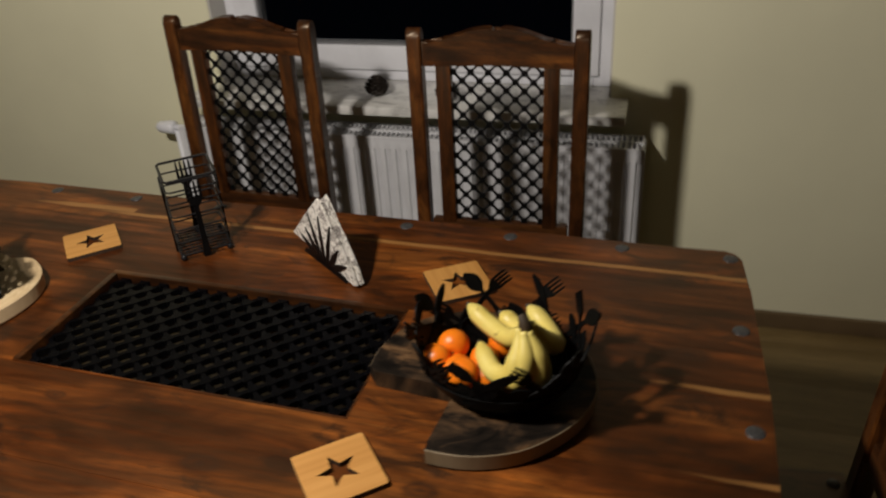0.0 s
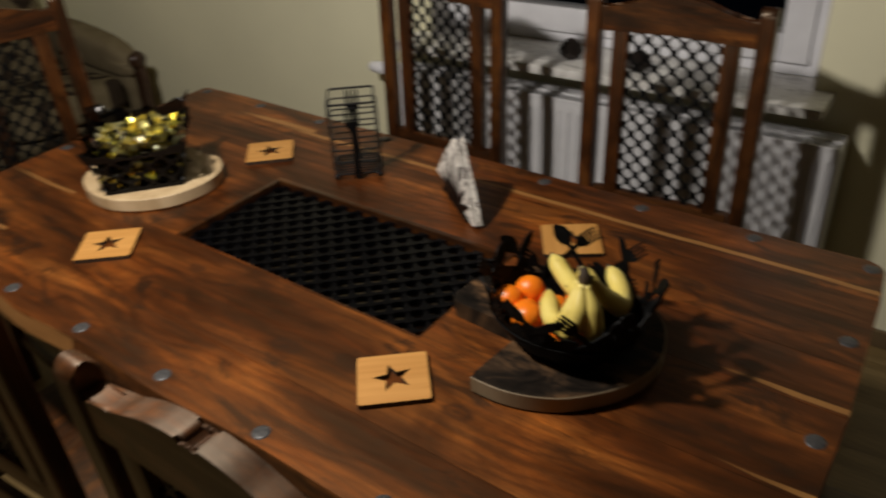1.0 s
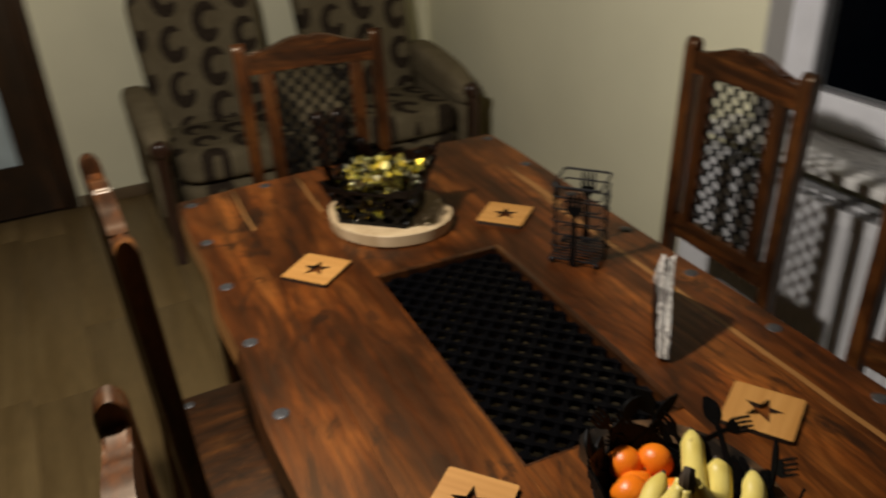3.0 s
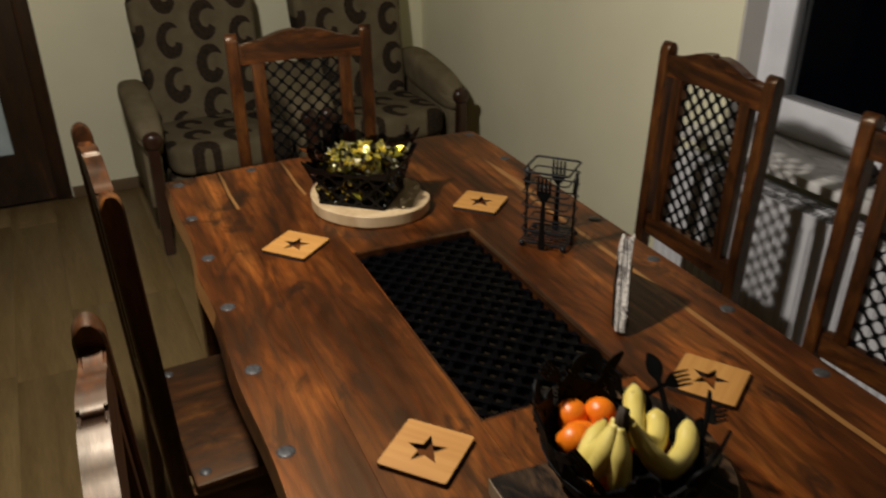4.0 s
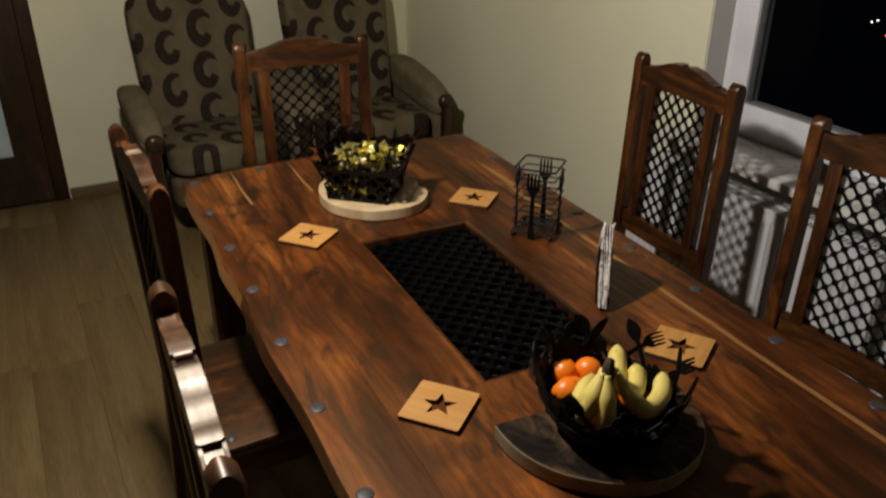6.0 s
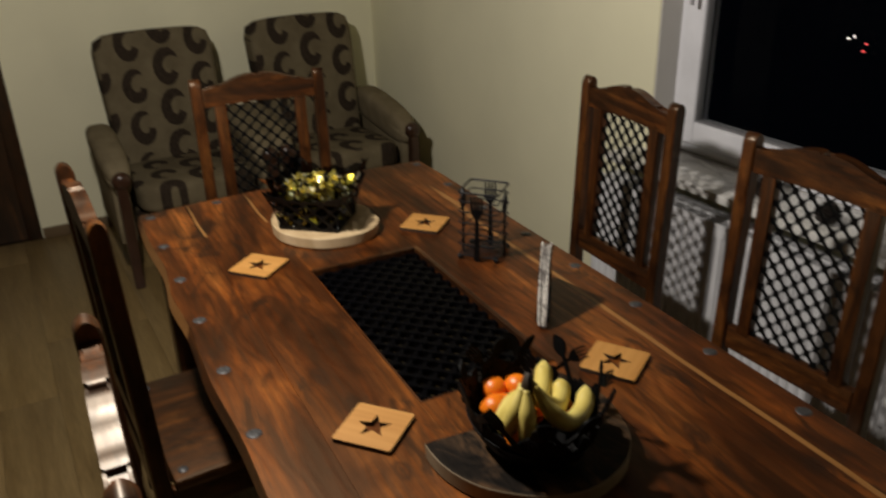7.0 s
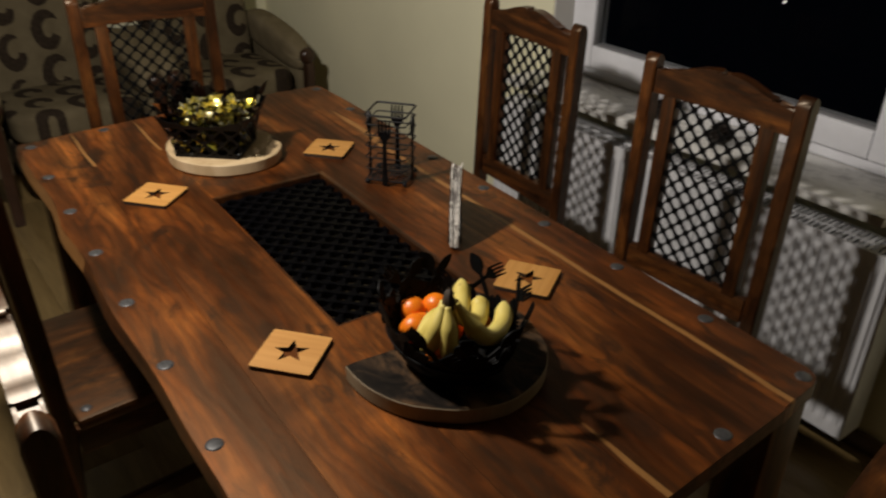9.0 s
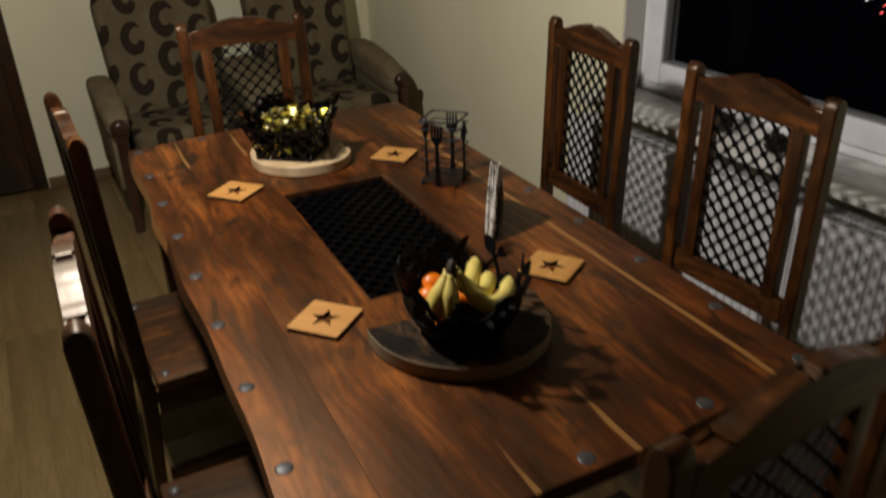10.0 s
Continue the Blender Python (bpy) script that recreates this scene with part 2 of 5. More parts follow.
# dark brown for the walls out of view, so that shadows stay deep
MAT_WALL_UNSEEN = plaster("low_bounce_wall", (0.22, 0.17, 0.11))
MAT_REVEAL = plaster("grey_white_reveal", (0.62, 0.60, 0.56))
MAT_PVC = paint("white_plastic", (0.84, 0.85, 0.90), 0.3)
MAT_RAD = paint("white_enamel", (0.77, 0.775, 0.80), 0.28)
MAT_RUBBER = paint("grey_rubber", (0.22, 0.22, 0.23), 0.6)


def sill_stone():
    n = Nodes("white_marbled_sill")
    v = n.noise(n.coords((1, 2, 1)), 9, 7, 0.65, 1.6)
    return n.base(n.ramp(v, [(0.38, (0.45, 0.44, 0.42)), (0.5, (0.72, 0.71, 0.68)), (0.7, (0.80, 0.79, 0.76))]), 0.3)


def laminate():
    n = Nodes("oak_laminate_floor")
    vec, rnd = random_shift(n, n.coords((1.0, 12, 1)), 9)
    g = n.noise(vec, 1.6, 5, 0.6, 0.5)
    f = n.noise(vec, 14, 4, 0.6)
    col = n.ramp(g, [(0.3, (0.150, 0.097, 0.036)), (0.55, (0.208, 0.140, 0.056)), (0.75, (0.258, 0.180, 0.077))])
    col = n.mix(0.4, col, n.ramp(f, [(0.35, (0.55, 0.55, 0.55)), (0.6, (1.1, 1.1, 1.1))]), "MULTIPLY")
    tint = n.ramp(rnd, [(0.0, (0.93, 0.93, 0.93)), (1.0, (1.06, 1.05, 1.03))])
    n.bump(f, 0.12, 0.0008)
    return n.base(n.mix(1.0, col, tint, "MULTIPLY"), 0.45)


def upholstery(name, plane="yz", motif=True):
    """Woven beige cloth, with dark brown hooked commas in staggered rows where it is patterned."""
    n = Nodes(name)
    vec = n.coords()
    weave = n.noise(vec, 420, 2)
    soft = n.noise(vec, 12, 4)
    tone = 1.0 if motif else 1.35
    col = n.ramp(soft, [(0.3, tuple(tone * c for c in (0.108, 0.086, 0.051))), (0.7, tuple(tone * c for c in (0.156, 0.127, 0.077)))])
    if motif:
        x, y, z = n.xyz(vec)
        u, v = {"yz": (y, z), "yx": (y, x)}[plane]
        cu, cv = 0.158, 0.186
        uu = n.math("DIVIDE", n.math("ADD", u, 0.03), cu)
        col_no = n.math("FLOOR", uu)
        alt = n.math("FLOORED_MODULO", col_no, 2.0)
        vv = n.math("ADD", n.math("DIVIDE", v, cv), n.math("MULTIPLY", alt, 0.37))
        row = n.math("FLOOR", vv)
        # a slow turn, different from motif to motif
        hash_a = n.math("SINE", n.math("ADD", n.math("MULTIPLY", row, 12.9), n.math("MULTIPLY", col_no, 7.3)))
        pu = n.math("SUBTRACT", n.math("FLOORED_MODULO", uu, 1.0), 0.48)
        pv = n.math("SUBTRACT", n.math("FLOORED_MODULO", vv, 1.0), 0.50)
        grow = n.math("ADD", 1.0, n.math("MULTIPLY", alt, 0.10))
        pu, pv = n.math("MULTIPLY", pu, grow), n.math("MULTIPLY", pv, grow)
        r = n.math("SQRT", n.math("ADD", n.math("MULTIPLY", pu, pu), n.math("MULTIPLY", n.math("MULTIPLY", pv, pv), 0.80)))
        ang = n.math("ARCTAN2", pv, pu)
        # a hook that starts as a thin tip above, swells on its outer side and curls in below
        start = n.math("ADD", -1.15, n.math("MULTIPLY", hash_a, 0.50))
        turn = n.math("DIVIDE", n.math("FLOORED_MODULO", n.math("ADD", ang, start), 6.2832), 6.2832)
        f = n.math("MINIMUM", n.math("DIVIDE", turn, 0.80), 1.0)
        swell = n.math("POWER", n.math("SINE", n.math("MULTIPLY", n.math("POWER", f, 0.95), 3.1416)), 0.75)
        width = n.math("ADD", n.math("MULTIPLY", swell, 0.148), n.math("MULTIPLY", n.math("POWER", f, 5.0), 0.095))
        ridge = n.math("SUBTRACT", 0.350, n.math("MULTIPLY", n.math("POWER", f, 2.0), 0.170))
        edge = n.math("MULTIPLY", n.math("SUBTRACT", n.noise(vec, 90, 2), 0.5), 0.05)
        ring = n.math("LESS_THAN", n.math("ADD", n.math("ABSOLUTE", n.math("SUBTRACT", r, ridge)), edge), width)
        ring = n.math("MULTIPLY", ring, n.math("LESS_THAN", turn, 0.80))
        streak = n.noise(n.coords((30, 30, 30)), 3, 3)
        dark = n.ramp(streak, [(0.3, (0.012, 0.008, 0.006)), (0.7, (0.036, 0.025, 0.018))])
        col = n.mix(n.math("MULTIPLY", ring, 0.93), col, dark)
    n.bump(weave, 0.35, 0.001)
    return n.base(col, 0.95, spec=0.1)


def pale_timber(name, end=False, tone=1.0):
    n = Nodes(name)
    vec = n.coords((1, 1, 0.2))
    d = n.noise(vec, 14, 5, 0.6, 0.8)
    if end:
        x, y, z = n.xyz(n.coords(loc=(0.02, -0.015, 0)))
        rad = n.math("SQRT", n.math("ADD", n.math("MULTIPLY", x, x), n.math("MULTIPLY", y, y)))
        d = n.math("ADD", n.math("MULTIPLY", d, 0.6), n.math("MULTIPLY", n.math("SINE", n.math("ADD", n.math("MULTIPLY", rad, 520), n.math("MULTIPLY", d, 22))), 0.035))
        d = n.math("ADD", d, 0.2)
        col = n.ramp(d, [(0.3, (0.36, 0.24, 0.12)), (0.55, (0.56, 0.42, 0.24)), (0.75, (0.66, 0.54, 0.35))])
    else:
        col = n.ramp(d, [(0.3, tuple(tone * c for c in (0.42, 0.30, 0.16))), (0.6, tuple(tone * c for c in (0.60, 0.46, 0.28))), (0.8, tuple(tone * c for c in (0.68, 0.56, 0.38)))])
    n.bump(d, 0.3, 0.002)
    return n.base(col, 0.6)


def dark_timber():
    """Sawn slab with a burnt, smoky face."""
    n = Nodes("smoked_slab_face")
    vec = n.coords((3.0, 5.5, 1), rot=(0, 0, 0.35))
    d = n.noise(vec, 2.6, 6, 0.6, 1.2)
    f = n.noise(n.coords((4, 26, 4), rot=(0, 0, 0.35)), 6, 4)
    col = n.ramp(d, [(0.34, (0.003, 0.0025, 0.002)), (0.44, (0.014, 0.010, 0.007)), (0.50, (0.045, 0.027, 0.015)), (0.57, (0.10, 0.054, 0.025)), (0.68, (0.17, 0.10, 0.05))])
    col = n.mix(0.5, col, n.ramp(f, [(0.35, (0.45, 0.45, 0.48)), (0.6, (1.1, 1.1, 1.1))]), "MULTIPLY")
    n.bump(f, 0.3, 0.002)
    return n.base(col, 0.55, spec=0.10)


def bamboo():
    n = Nodes("honey_plywood")
    vec, rnd = random_shift(n, n.coords((2, 40, 8)), 3)
    d = n.noise(vec, 2.2, 4)
    n.bump(d, 0.1, 0.0005)
    return n.base(n.ramp(d, [(0.3, (0.44, 0.205, 0.048)), (0.7, (0.56, 0.285, 0.078))]), 0.5)


def fruit_skin(name, a, b, scale, rough, bump, marks=None):
    n = Nodes(name)
    d = n.noise(n.coords(), 18, 3)
    col = n.ramp(d, [(0.3, a), (0.7, b)])
    if marks:
        f = n.noise(n.coords((1, 1, 1)), 75, 4, 0.7)
        col = n.mix(n.ramp(f, [(0.63, (0, 0, 0)), (0.70, (0.8, 0.8, 0.8))]), col, marks)
    n.bump(n.noise(n.coords(), scale, 2), bump, 0.001)
    return n.base(col, rough)


def tissue():
    n = Nodes("printed_paper_napkin")
    d = n.noise(n.coords((1, 1, 1)), 62, 3, 0.5, 1.4)
    col = n.ramp(d, [(0.40, (0.72, 0.69, 0.64)), (0.52, (0.66, 0.62, 0.56)), (0.56, (0.07, 0.06, 0.06)), (0.60, (0.60, 0.56, 0.52)), (0.66, (0.14, 0.11, 0.10))])
    n.bump(d, 0.4, 0.001)
    return n.base(col, 0.9, spec=0.1)


def foil():
    n = Nodes("gold_foil")
    geo = n.tree.nodes.new("ShaderNodeNewGeometry")
    # gold tones, plus whitish pieces painted as glints and near-black ones as gaps
    col = n.ramp(geo.outputs["Random Per Island"], [(0.0, (0.85, 0.62, 0.06)), (0.3, (0.90, 0.80, 0.20)), (0.48, (0.95, 0.92, 0.75)), (0.62, (0.60, 0.56, 0.08)), (0.76, (0.03, 0.028, 0.02))])
    n.bump(n.noise(n.coords(), 160, 3), 0.5, 0.002)
    return n.base(col, 0.17, metal=0.8)


def clear(name, tint, rough=0.0, ior=1.45):
    n = Nodes(name)
    n.tree.nodes.remove(n.bsdf)
    t = n.add("ShaderNodeBsdfTransparent", Color=(*tint, 1))
    g = n.add("ShaderNodeBsdfGlossy", Color=(1, 1, 1, 1), Roughness=rough)
    fr = n.add("ShaderNodeFresnel", IOR=ior)
    m = n.tree.nodes.new("ShaderNodeMixShader")
    n.link(fr.outputs[0], m.inputs[0])
    n.link(t.outputs[0], m.inputs[1])
    n.link(g.outputs[0], m.inputs[2])
    n.link(m.outputs[0], n.out.inputs["Surface"])
    return n.mat


def emitter(name, colour, power):
    n = Nodes(name)
    n.base((0, 0, 0), 0.5)
    n.bsdf.inputs["Emission Color"].default_value = (*colour, 1)
    n.bsdf.inputs["Emission Strength"].default_value = power
    return n.mat


MAT_SILL = sill_stone()
MAT_FLOOR = laminate()
MAT_CLOTH_BACK = upholstery("patterned_cloth_back", "yz")
MAT_CLOTH_SEAT = upholstery("patterned_cloth_seat", "yx")
MAT_CLOTH_PLAIN = upholstery("plain_cloth", "yz", False)
MAT_DARKWOOD = paint("dark_stained_wood", (0.050, 0.022, 0.012), 0.3, 0.6)
MAT_DOOR = rosewood("dark_walnut_door", "z", rough=0.45, tone=0.22)
MAT_FROST = paint("frosted_glass", (0.50, 0.60, 0.62), 0.5, 0.85)
MAT_SKIRT = paint("brown_skirting", (0.15, 0.10, 0.05), 0.45, 0.8)
MAT_PALE = pale_timber("pale_sawn_rim")
MAT_PALE_FACE = pale_timber("pale_slab_face", True)
MAT_SMOKED = dark_timber()
MAT_RIM = pale_timber("tan_rim_wood", tone=0.40)
MAT_BAMBOO = bamboo()
MAT_CHAR = paint("scorched_cut_edge", (0.035, 0.018, 0.008), 0.7, 0.5)
MAT_BANANA = fruit_skin("banana_skin", (0.62, 0.48, 0.10), (0.73, 0.61, 0.18), 30, 0.42, 0.1, (0.20, 0.12, 0.03))
MAT_BTIP = paint("banana_stem", (0.040, 0.026, 0.012), 0.6)
MAT_STEM = paint("brown_dried_stem", (0.085, 0.050, 0.020), 0.7, 0.3)
MAT_SCAR = paint("mandarin_stalk_scar", (0.26, 0.15, 0.03), 0.7)
MAT_ORANGE = fruit_skin("orange_peel", (0.80, 0.175, 0.007), (0.88, 0.235, 0.011), 420, 0.32, 0.5)
MAT_NAPKIN = tissue()
MAT_FOIL = foil()
MAT_FILM = clear("dark_cellophane", (0.16, 0.16, 0.17), 0.15, 1.10)
MAT_GLASS = clear("window_glass", (0.93, 0.95, 0.95), 0.0, 1.08)
MAT_CONE = paint("pine_cone_scales", (0.028, 0.018, 0.012), 0.7, 0.5)
MAT_BULB_W = emitter("far_white_light", (1.0, 0.86, 0.75), 6)
MAT_BULB_R = emitter("far_red_light", (1.0, 0.10, 0.09), 6)


# ---- mesh helpers ----
def part(name, bm, material, parent=None, label="", smooth=False, flat=False):
    """Link a bmesh as one mesh object, under a thing or a part. material: one, or a list of slots."""
    bmesh.ops.recalc_face_normals(bm, faces=bm.faces)
    me = bpy.data.meshes.new(name)
    bm.to_mesh(me)
    bm.free()
    for m in material if isinstance(material, (list, tuple)) else [material]:
        me.materials.append(m)
    for p in me.polygons:
        p.use_smooth = not flat
    if not smooth:
        me.set_sharp_from_angle(angle=radians(34))
    ob = new(name, me)
    ob.parent = parent
    if label:
        tagged(ob, label)
    return ob


def thing(name, label, category, m=None, group="", kind=""):
    ob = new(name)
    ob.empty_display_size = 0.1
    if m is not None:
        ob.matrix_basis = m
    return tagged(ob, label, category, group, kind)


def box(bm, x0, x1, y0, y1, z0, z1, bevel=0.0, m=None, mat=0):
    """An axis-aligned block, with its edges rounded off."""
    vs = [bm.verts.new((x, y, z)) for x in (x0, x1) for y in (y0, y1) for z in (z0, z1)]
    fs = [bm.faces.new([vs[i] for i in f]) for f in ((0, 1, 3, 2), (4, 6, 7, 5), (0, 4, 5, 1), (2, 3, 7, 6), (0, 2, 6, 4), (1, 5, 7, 3))]
    for f in fs:
        f.material_index = mat
    if bevel:
        edges = list({e for f in fs for e in f.edges})
        made = bmesh.ops.bevel(bm, geom=edges, offset=bevel, segments=2, profile=0.6, affect="EDGES")
        vs = list({v for f in made["faces"] for v in f.verts} | {v for v in vs if v.is_valid})
    if m is not None:
        bmesh.ops.transform(bm, matrix=m, verts=[v for v in vs if v.is_valid])
    return vs


def prism(bm, outline, z0, z1, mat=0, side=0, m=None, plane="xy"):
    """An outline pulled along its normal from z0 to z1."""
    def spot(a, b, c):
        p = {"xy": (a, b, c), "xz": (a, c, b), "yz": (c, a, b)}[plane]
        return Vector(p) if m is None else m @ Vector(p)
    low = [bm.verts.new(spot(a, b, z0)) for a, b in outline]
    top = [bm.verts.new(spot(a, b, z1)) for a, b in outline]
    for loop, flip in ((low, True), (top, False)):
        f = bm.faces.new(loop[::-1] if flip else loop)
        f.material_index = mat
    for i in range(len(outline)):
        j = (i + 1) % len(outline)
        f = bm.faces.new((low[i], low[j], top[j], top[i]))
        f.material_index = side
    return low + top


def tube(bm, points, radius, seg=8, ends=True, mat=0, up=None):
    """A round bar along points; radius is one number or one a point."""
    pts = [Vector(p) for p in points]
    radii = radius if isinstance(radius, (list, tuple)) else [radius] * len(pts)
    side = None
    rings = []
    for i, p in enumerate(pts):
        d = (pts[min(i + 1, len(pts) - 1)] - pts[max(i - 1, 0)]).normalized()
        if side is None:
            side = d.cross(Vector((0, 0, 1)) if abs(d.z) < 0.9 else Vector((1, 0, 0))).normalized()
        side = (side - d * side.dot(d)).normalized()
        other = d.cross(side)
        rings.append([bm.verts.new(p + radii[i] * (math.cos(a) * side + math.sin(a) * other)) for a in (2 * math.pi * k / seg for k in range(seg))])
    for a, b in zip(rings, rings[1:]):
        for k in range(seg):
            bm.faces.new((a[k], a[(k + 1) % seg], b[(k + 1) % seg], b[k])).material_index = mat
    if ends:
        bm.faces.new(rings[0][::-1]).material_index = mat
        bm.faces.new(rings[-1]).material_index = mat


def lathe(bm, profile, seg=20, m=None, mat=0):
    """A round body from (radius, height) pairs; radius 0 closes it."""
    rings = []
    for r, z in profile:
        if r < 1e-6:
            rings.append([bm.verts.new((0, 0, z))])
        else:
            rings.append([bm.verts.new((r * math.cos(2 * math.pi * k / seg), r * math.sin(2 * math.pi * k / seg), z)) for k in range(seg)])
    for a, b in zip(rings, rings[1:]):
        for k in range(seg):
            j = (k + 1) % seg
            quad = [a[k % len(a)], a[j % len(a)], b[j % len(b)], b[k % len(b)]]
            quad = list(dict.fromkeys(quad))
            if len(quad) > 2:
                bm.faces.new(quad).material_index = mat
    if m is not None:
        bmesh.ops.transform(bm, matrix=m, verts=[v for ring in rings for v in ring])


def ribbon(bm, centres, sides, normals, widths, thick):
    """A flat strip of changing width along a line of centres."""
    rows = []
    for c, s, n, w in zip(centres, sides, normals, widths):
        rows.append([bm.verts.new(c + 0.5 * a * w * s + 0.5 * b * thick * n) for a, b in ((-1, -1), (1, -1), (1, 1), (-1, 1))])
    for a, b in zip(rows, rows[1:]):
        for k in range(4):
            bm.faces.new((a[k], a[(k + 1) % 4], b[(k + 1) % 4], b[k]))
    bm.faces.new(rows[0][::-1])
    bm.faces.new(rows[-1])


def smooth_line(points, steps=6):
    """Points along a smooth curve through the given ones."""
    p = [Vector(q) for q in points]
    out = []
    for i in range(len(p) - 1):
        a, b, c, d = p[max(i - 1, 0)], p[i], p[i + 1], p[min(i + 2, len(p) - 1)]
        for k in range(steps):
            t = k / steps
            out.append(0.5 * (2 * b + (c - a) * t + (2 * a - 5 * b + 4 * c - d) * t * t + (3 * b - a - 3 * c + d) * t ** 3))
    return out + [p[-1]]


def lattice(bm, x0, x1, y0, y1, pitch, width, thick, node, m=None, z=0.0):
    """A cast lattice of diagonal bars with a lozenge boss at each crossing."""
    made = []
    h = pitch / 2
    for sign in (1, -1):
        lo = (x0 - y1 if sign > 0 else x0 + y0)
        hi = (x1 - y0 if sign > 0 else x1 + y1)
        k = math.floor(lo / pitch)
        while k * pitch <= hi:
            c = k * pitch
            # the bar x = c + sign * y, cut to the panel
            ys = sorted((max(y0, min(y1, sign * (x0 - c))), max(y0, min(y1, sign * (x1 - c)))))
            if ys[1] - ys[0] > 0.004:
                a, b = Vector((c + sign * ys[0], ys[0], z)), Vector((c + sign * ys[1], ys[1], z))
                d = (b - a).normalized()
                s = Vector((-d.y, d.x, 0))
                up = Vector((0, 0, 1))
                before = len(bm.verts)
                ribbon(bm, [a, b], [s, s], [up, up], [width, width], thick * (1.0 if sign > 0 else 0.95))
                bm.verts.ensure_lookup_table()
                made += bm.verts[before:]
            k += 1
    ny = math.floor(y0 / h)
    while ny * h <= y1:
        nx = math.floor(x0 / h)
        while nx * h <= x1:
            x, y = nx * h, ny * h
            if (nx + ny) % 2 == 0 and x0 < x < x1 and y0 < y < y1:
                before = len(bm.verts)
                prism(bm, [(x + node, y), (x, y + node), (x - node, y), (x, y - node)], z - 0.62 * thick, z + 0.62 * thick)
                bm.verts.ensure_lookup_table()
                made += bm.verts[before:]
            nx += 1
        ny += 1
    if m is not None:
        bmesh.ops.transform(bm, matrix=m, verts=made)

# ---- the room: walls stand 2.5 degrees off the table's line ----
ROOM = pose(1.1, 1.32, 0, 0, 0, 2.5)          # local x along the window wall, y out of the room
ROOM_W, ROOM_E, ROOM_S, ROOM_H = -4.03, 3.2, -5.6, 2.6
WIN_X0, WIN_X1, WIN_Z0, WIN_Z1 = -1.765, -0.535, 0.735, 2.12


def setting(name, bm, material, label, category, kind="structure", m=ROOM, smooth=False):
    ob = part(name, bm, material, None, "", smooth)
    ob.matrix_basis = m
    return tagged(ob, label, category, kind=kind)


def build_room():
    t = 0.26
    bm = bmesh.new()
    box(bm, ROOM_W - 0.2, WIN_X0, 0, t, 0, ROOM_H)
    box(bm, WIN_X1, ROOM_E + 0.2, 0, t, 0, ROOM_H)
    box(bm, WIN_X0, WIN_X1, 0, t, 0, WIN_Z0 - 0.03)
    box(bm, WIN_X0, WIN_X1, 0, t, WIN_Z1, ROOM_H)
    setting("wall_north", bm, MAT_WALL, "cream painted plaster wall with a window opening", "wall")
    bm = bmesh.new()
    dy0, dy1 = -2.80, -1.90
    box(bm, ROOM_W - 0.2, ROOM_W, dy1, 0, 0, ROOM_H)
    box(bm, ROOM_W - 0.2, ROOM_W, ROOM_S, dy0, 0, ROOM_H)
    box(bm, ROOM_W - 0.2, ROOM_W, dy0, dy1, 2.05, ROOM_H)
    setting("wall_west", bm, MAT_WALL, "cream painted plaster wall with a dark door", "wall")
    # east and south walls: out of view, dark to keep bounce off the room
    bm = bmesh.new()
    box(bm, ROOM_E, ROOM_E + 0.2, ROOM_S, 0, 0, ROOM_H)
    setting("wall_east", bm, MAT_WALL_UNSEEN, "unseen wall, coloured dark brown to cut bounced light", "wall")
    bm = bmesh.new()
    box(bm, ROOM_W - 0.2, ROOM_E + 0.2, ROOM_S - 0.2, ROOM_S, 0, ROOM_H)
    setting("wall_south", bm, MAT_WALL_UNSEEN, "unseen wall, coloured dark brown to cut bounced light", "wall")
    # unseen ceiling that closes the room and returns little light
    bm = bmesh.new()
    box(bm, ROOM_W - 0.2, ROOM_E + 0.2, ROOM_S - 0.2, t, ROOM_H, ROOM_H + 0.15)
    setting("ceiling", bm, MAT_CEIL_UNSEEN, "unseen ceiling, coloured dark to cut bounced light", "ceiling")
    # linings of the window opening
    bm = bmesh.new()
    box(bm, WIN_X0, WIN_X0 + 0.006, 0.004, 0.11, WIN_Z0, WIN_Z1)
    box(bm, WIN_X1 - 0.006, WIN_X1, 0.004, 0.11, WIN_Z0, WIN_Z1)
    setting("window_reveal", bm, MAT_REVEAL, "grey white plaster lining of the window opening", "reveal")
    # floor
    bm = bmesh.new()
    box(bm, ROOM_W - 0.2, ROOM_E + 0.2, ROOM_S - 0.2, 0.1, -0.12, -0.008)
    setting("floor", bm, MAT_CHAR, "sub-floor below grey brown wood laminate boards", "floor")
    # skirting boards
    for name, a in (("baseboard", (ROOM_W + 0.002, ROOM_E, -0.018, -0.002)),):
        bm = bmesh.new()
        box(bm, a[0], a[1], a[2], a[3], 0, 0.055, 0.003)
        box(bm, ROOM_W + 0.002, ROOM_W + 0.018, -1.895, -0.018, 0, 0.055, 0.003)
        setting(name, bm, MAT_SKIRT, "low brown wooden skirting board along the walls", "baseboard")


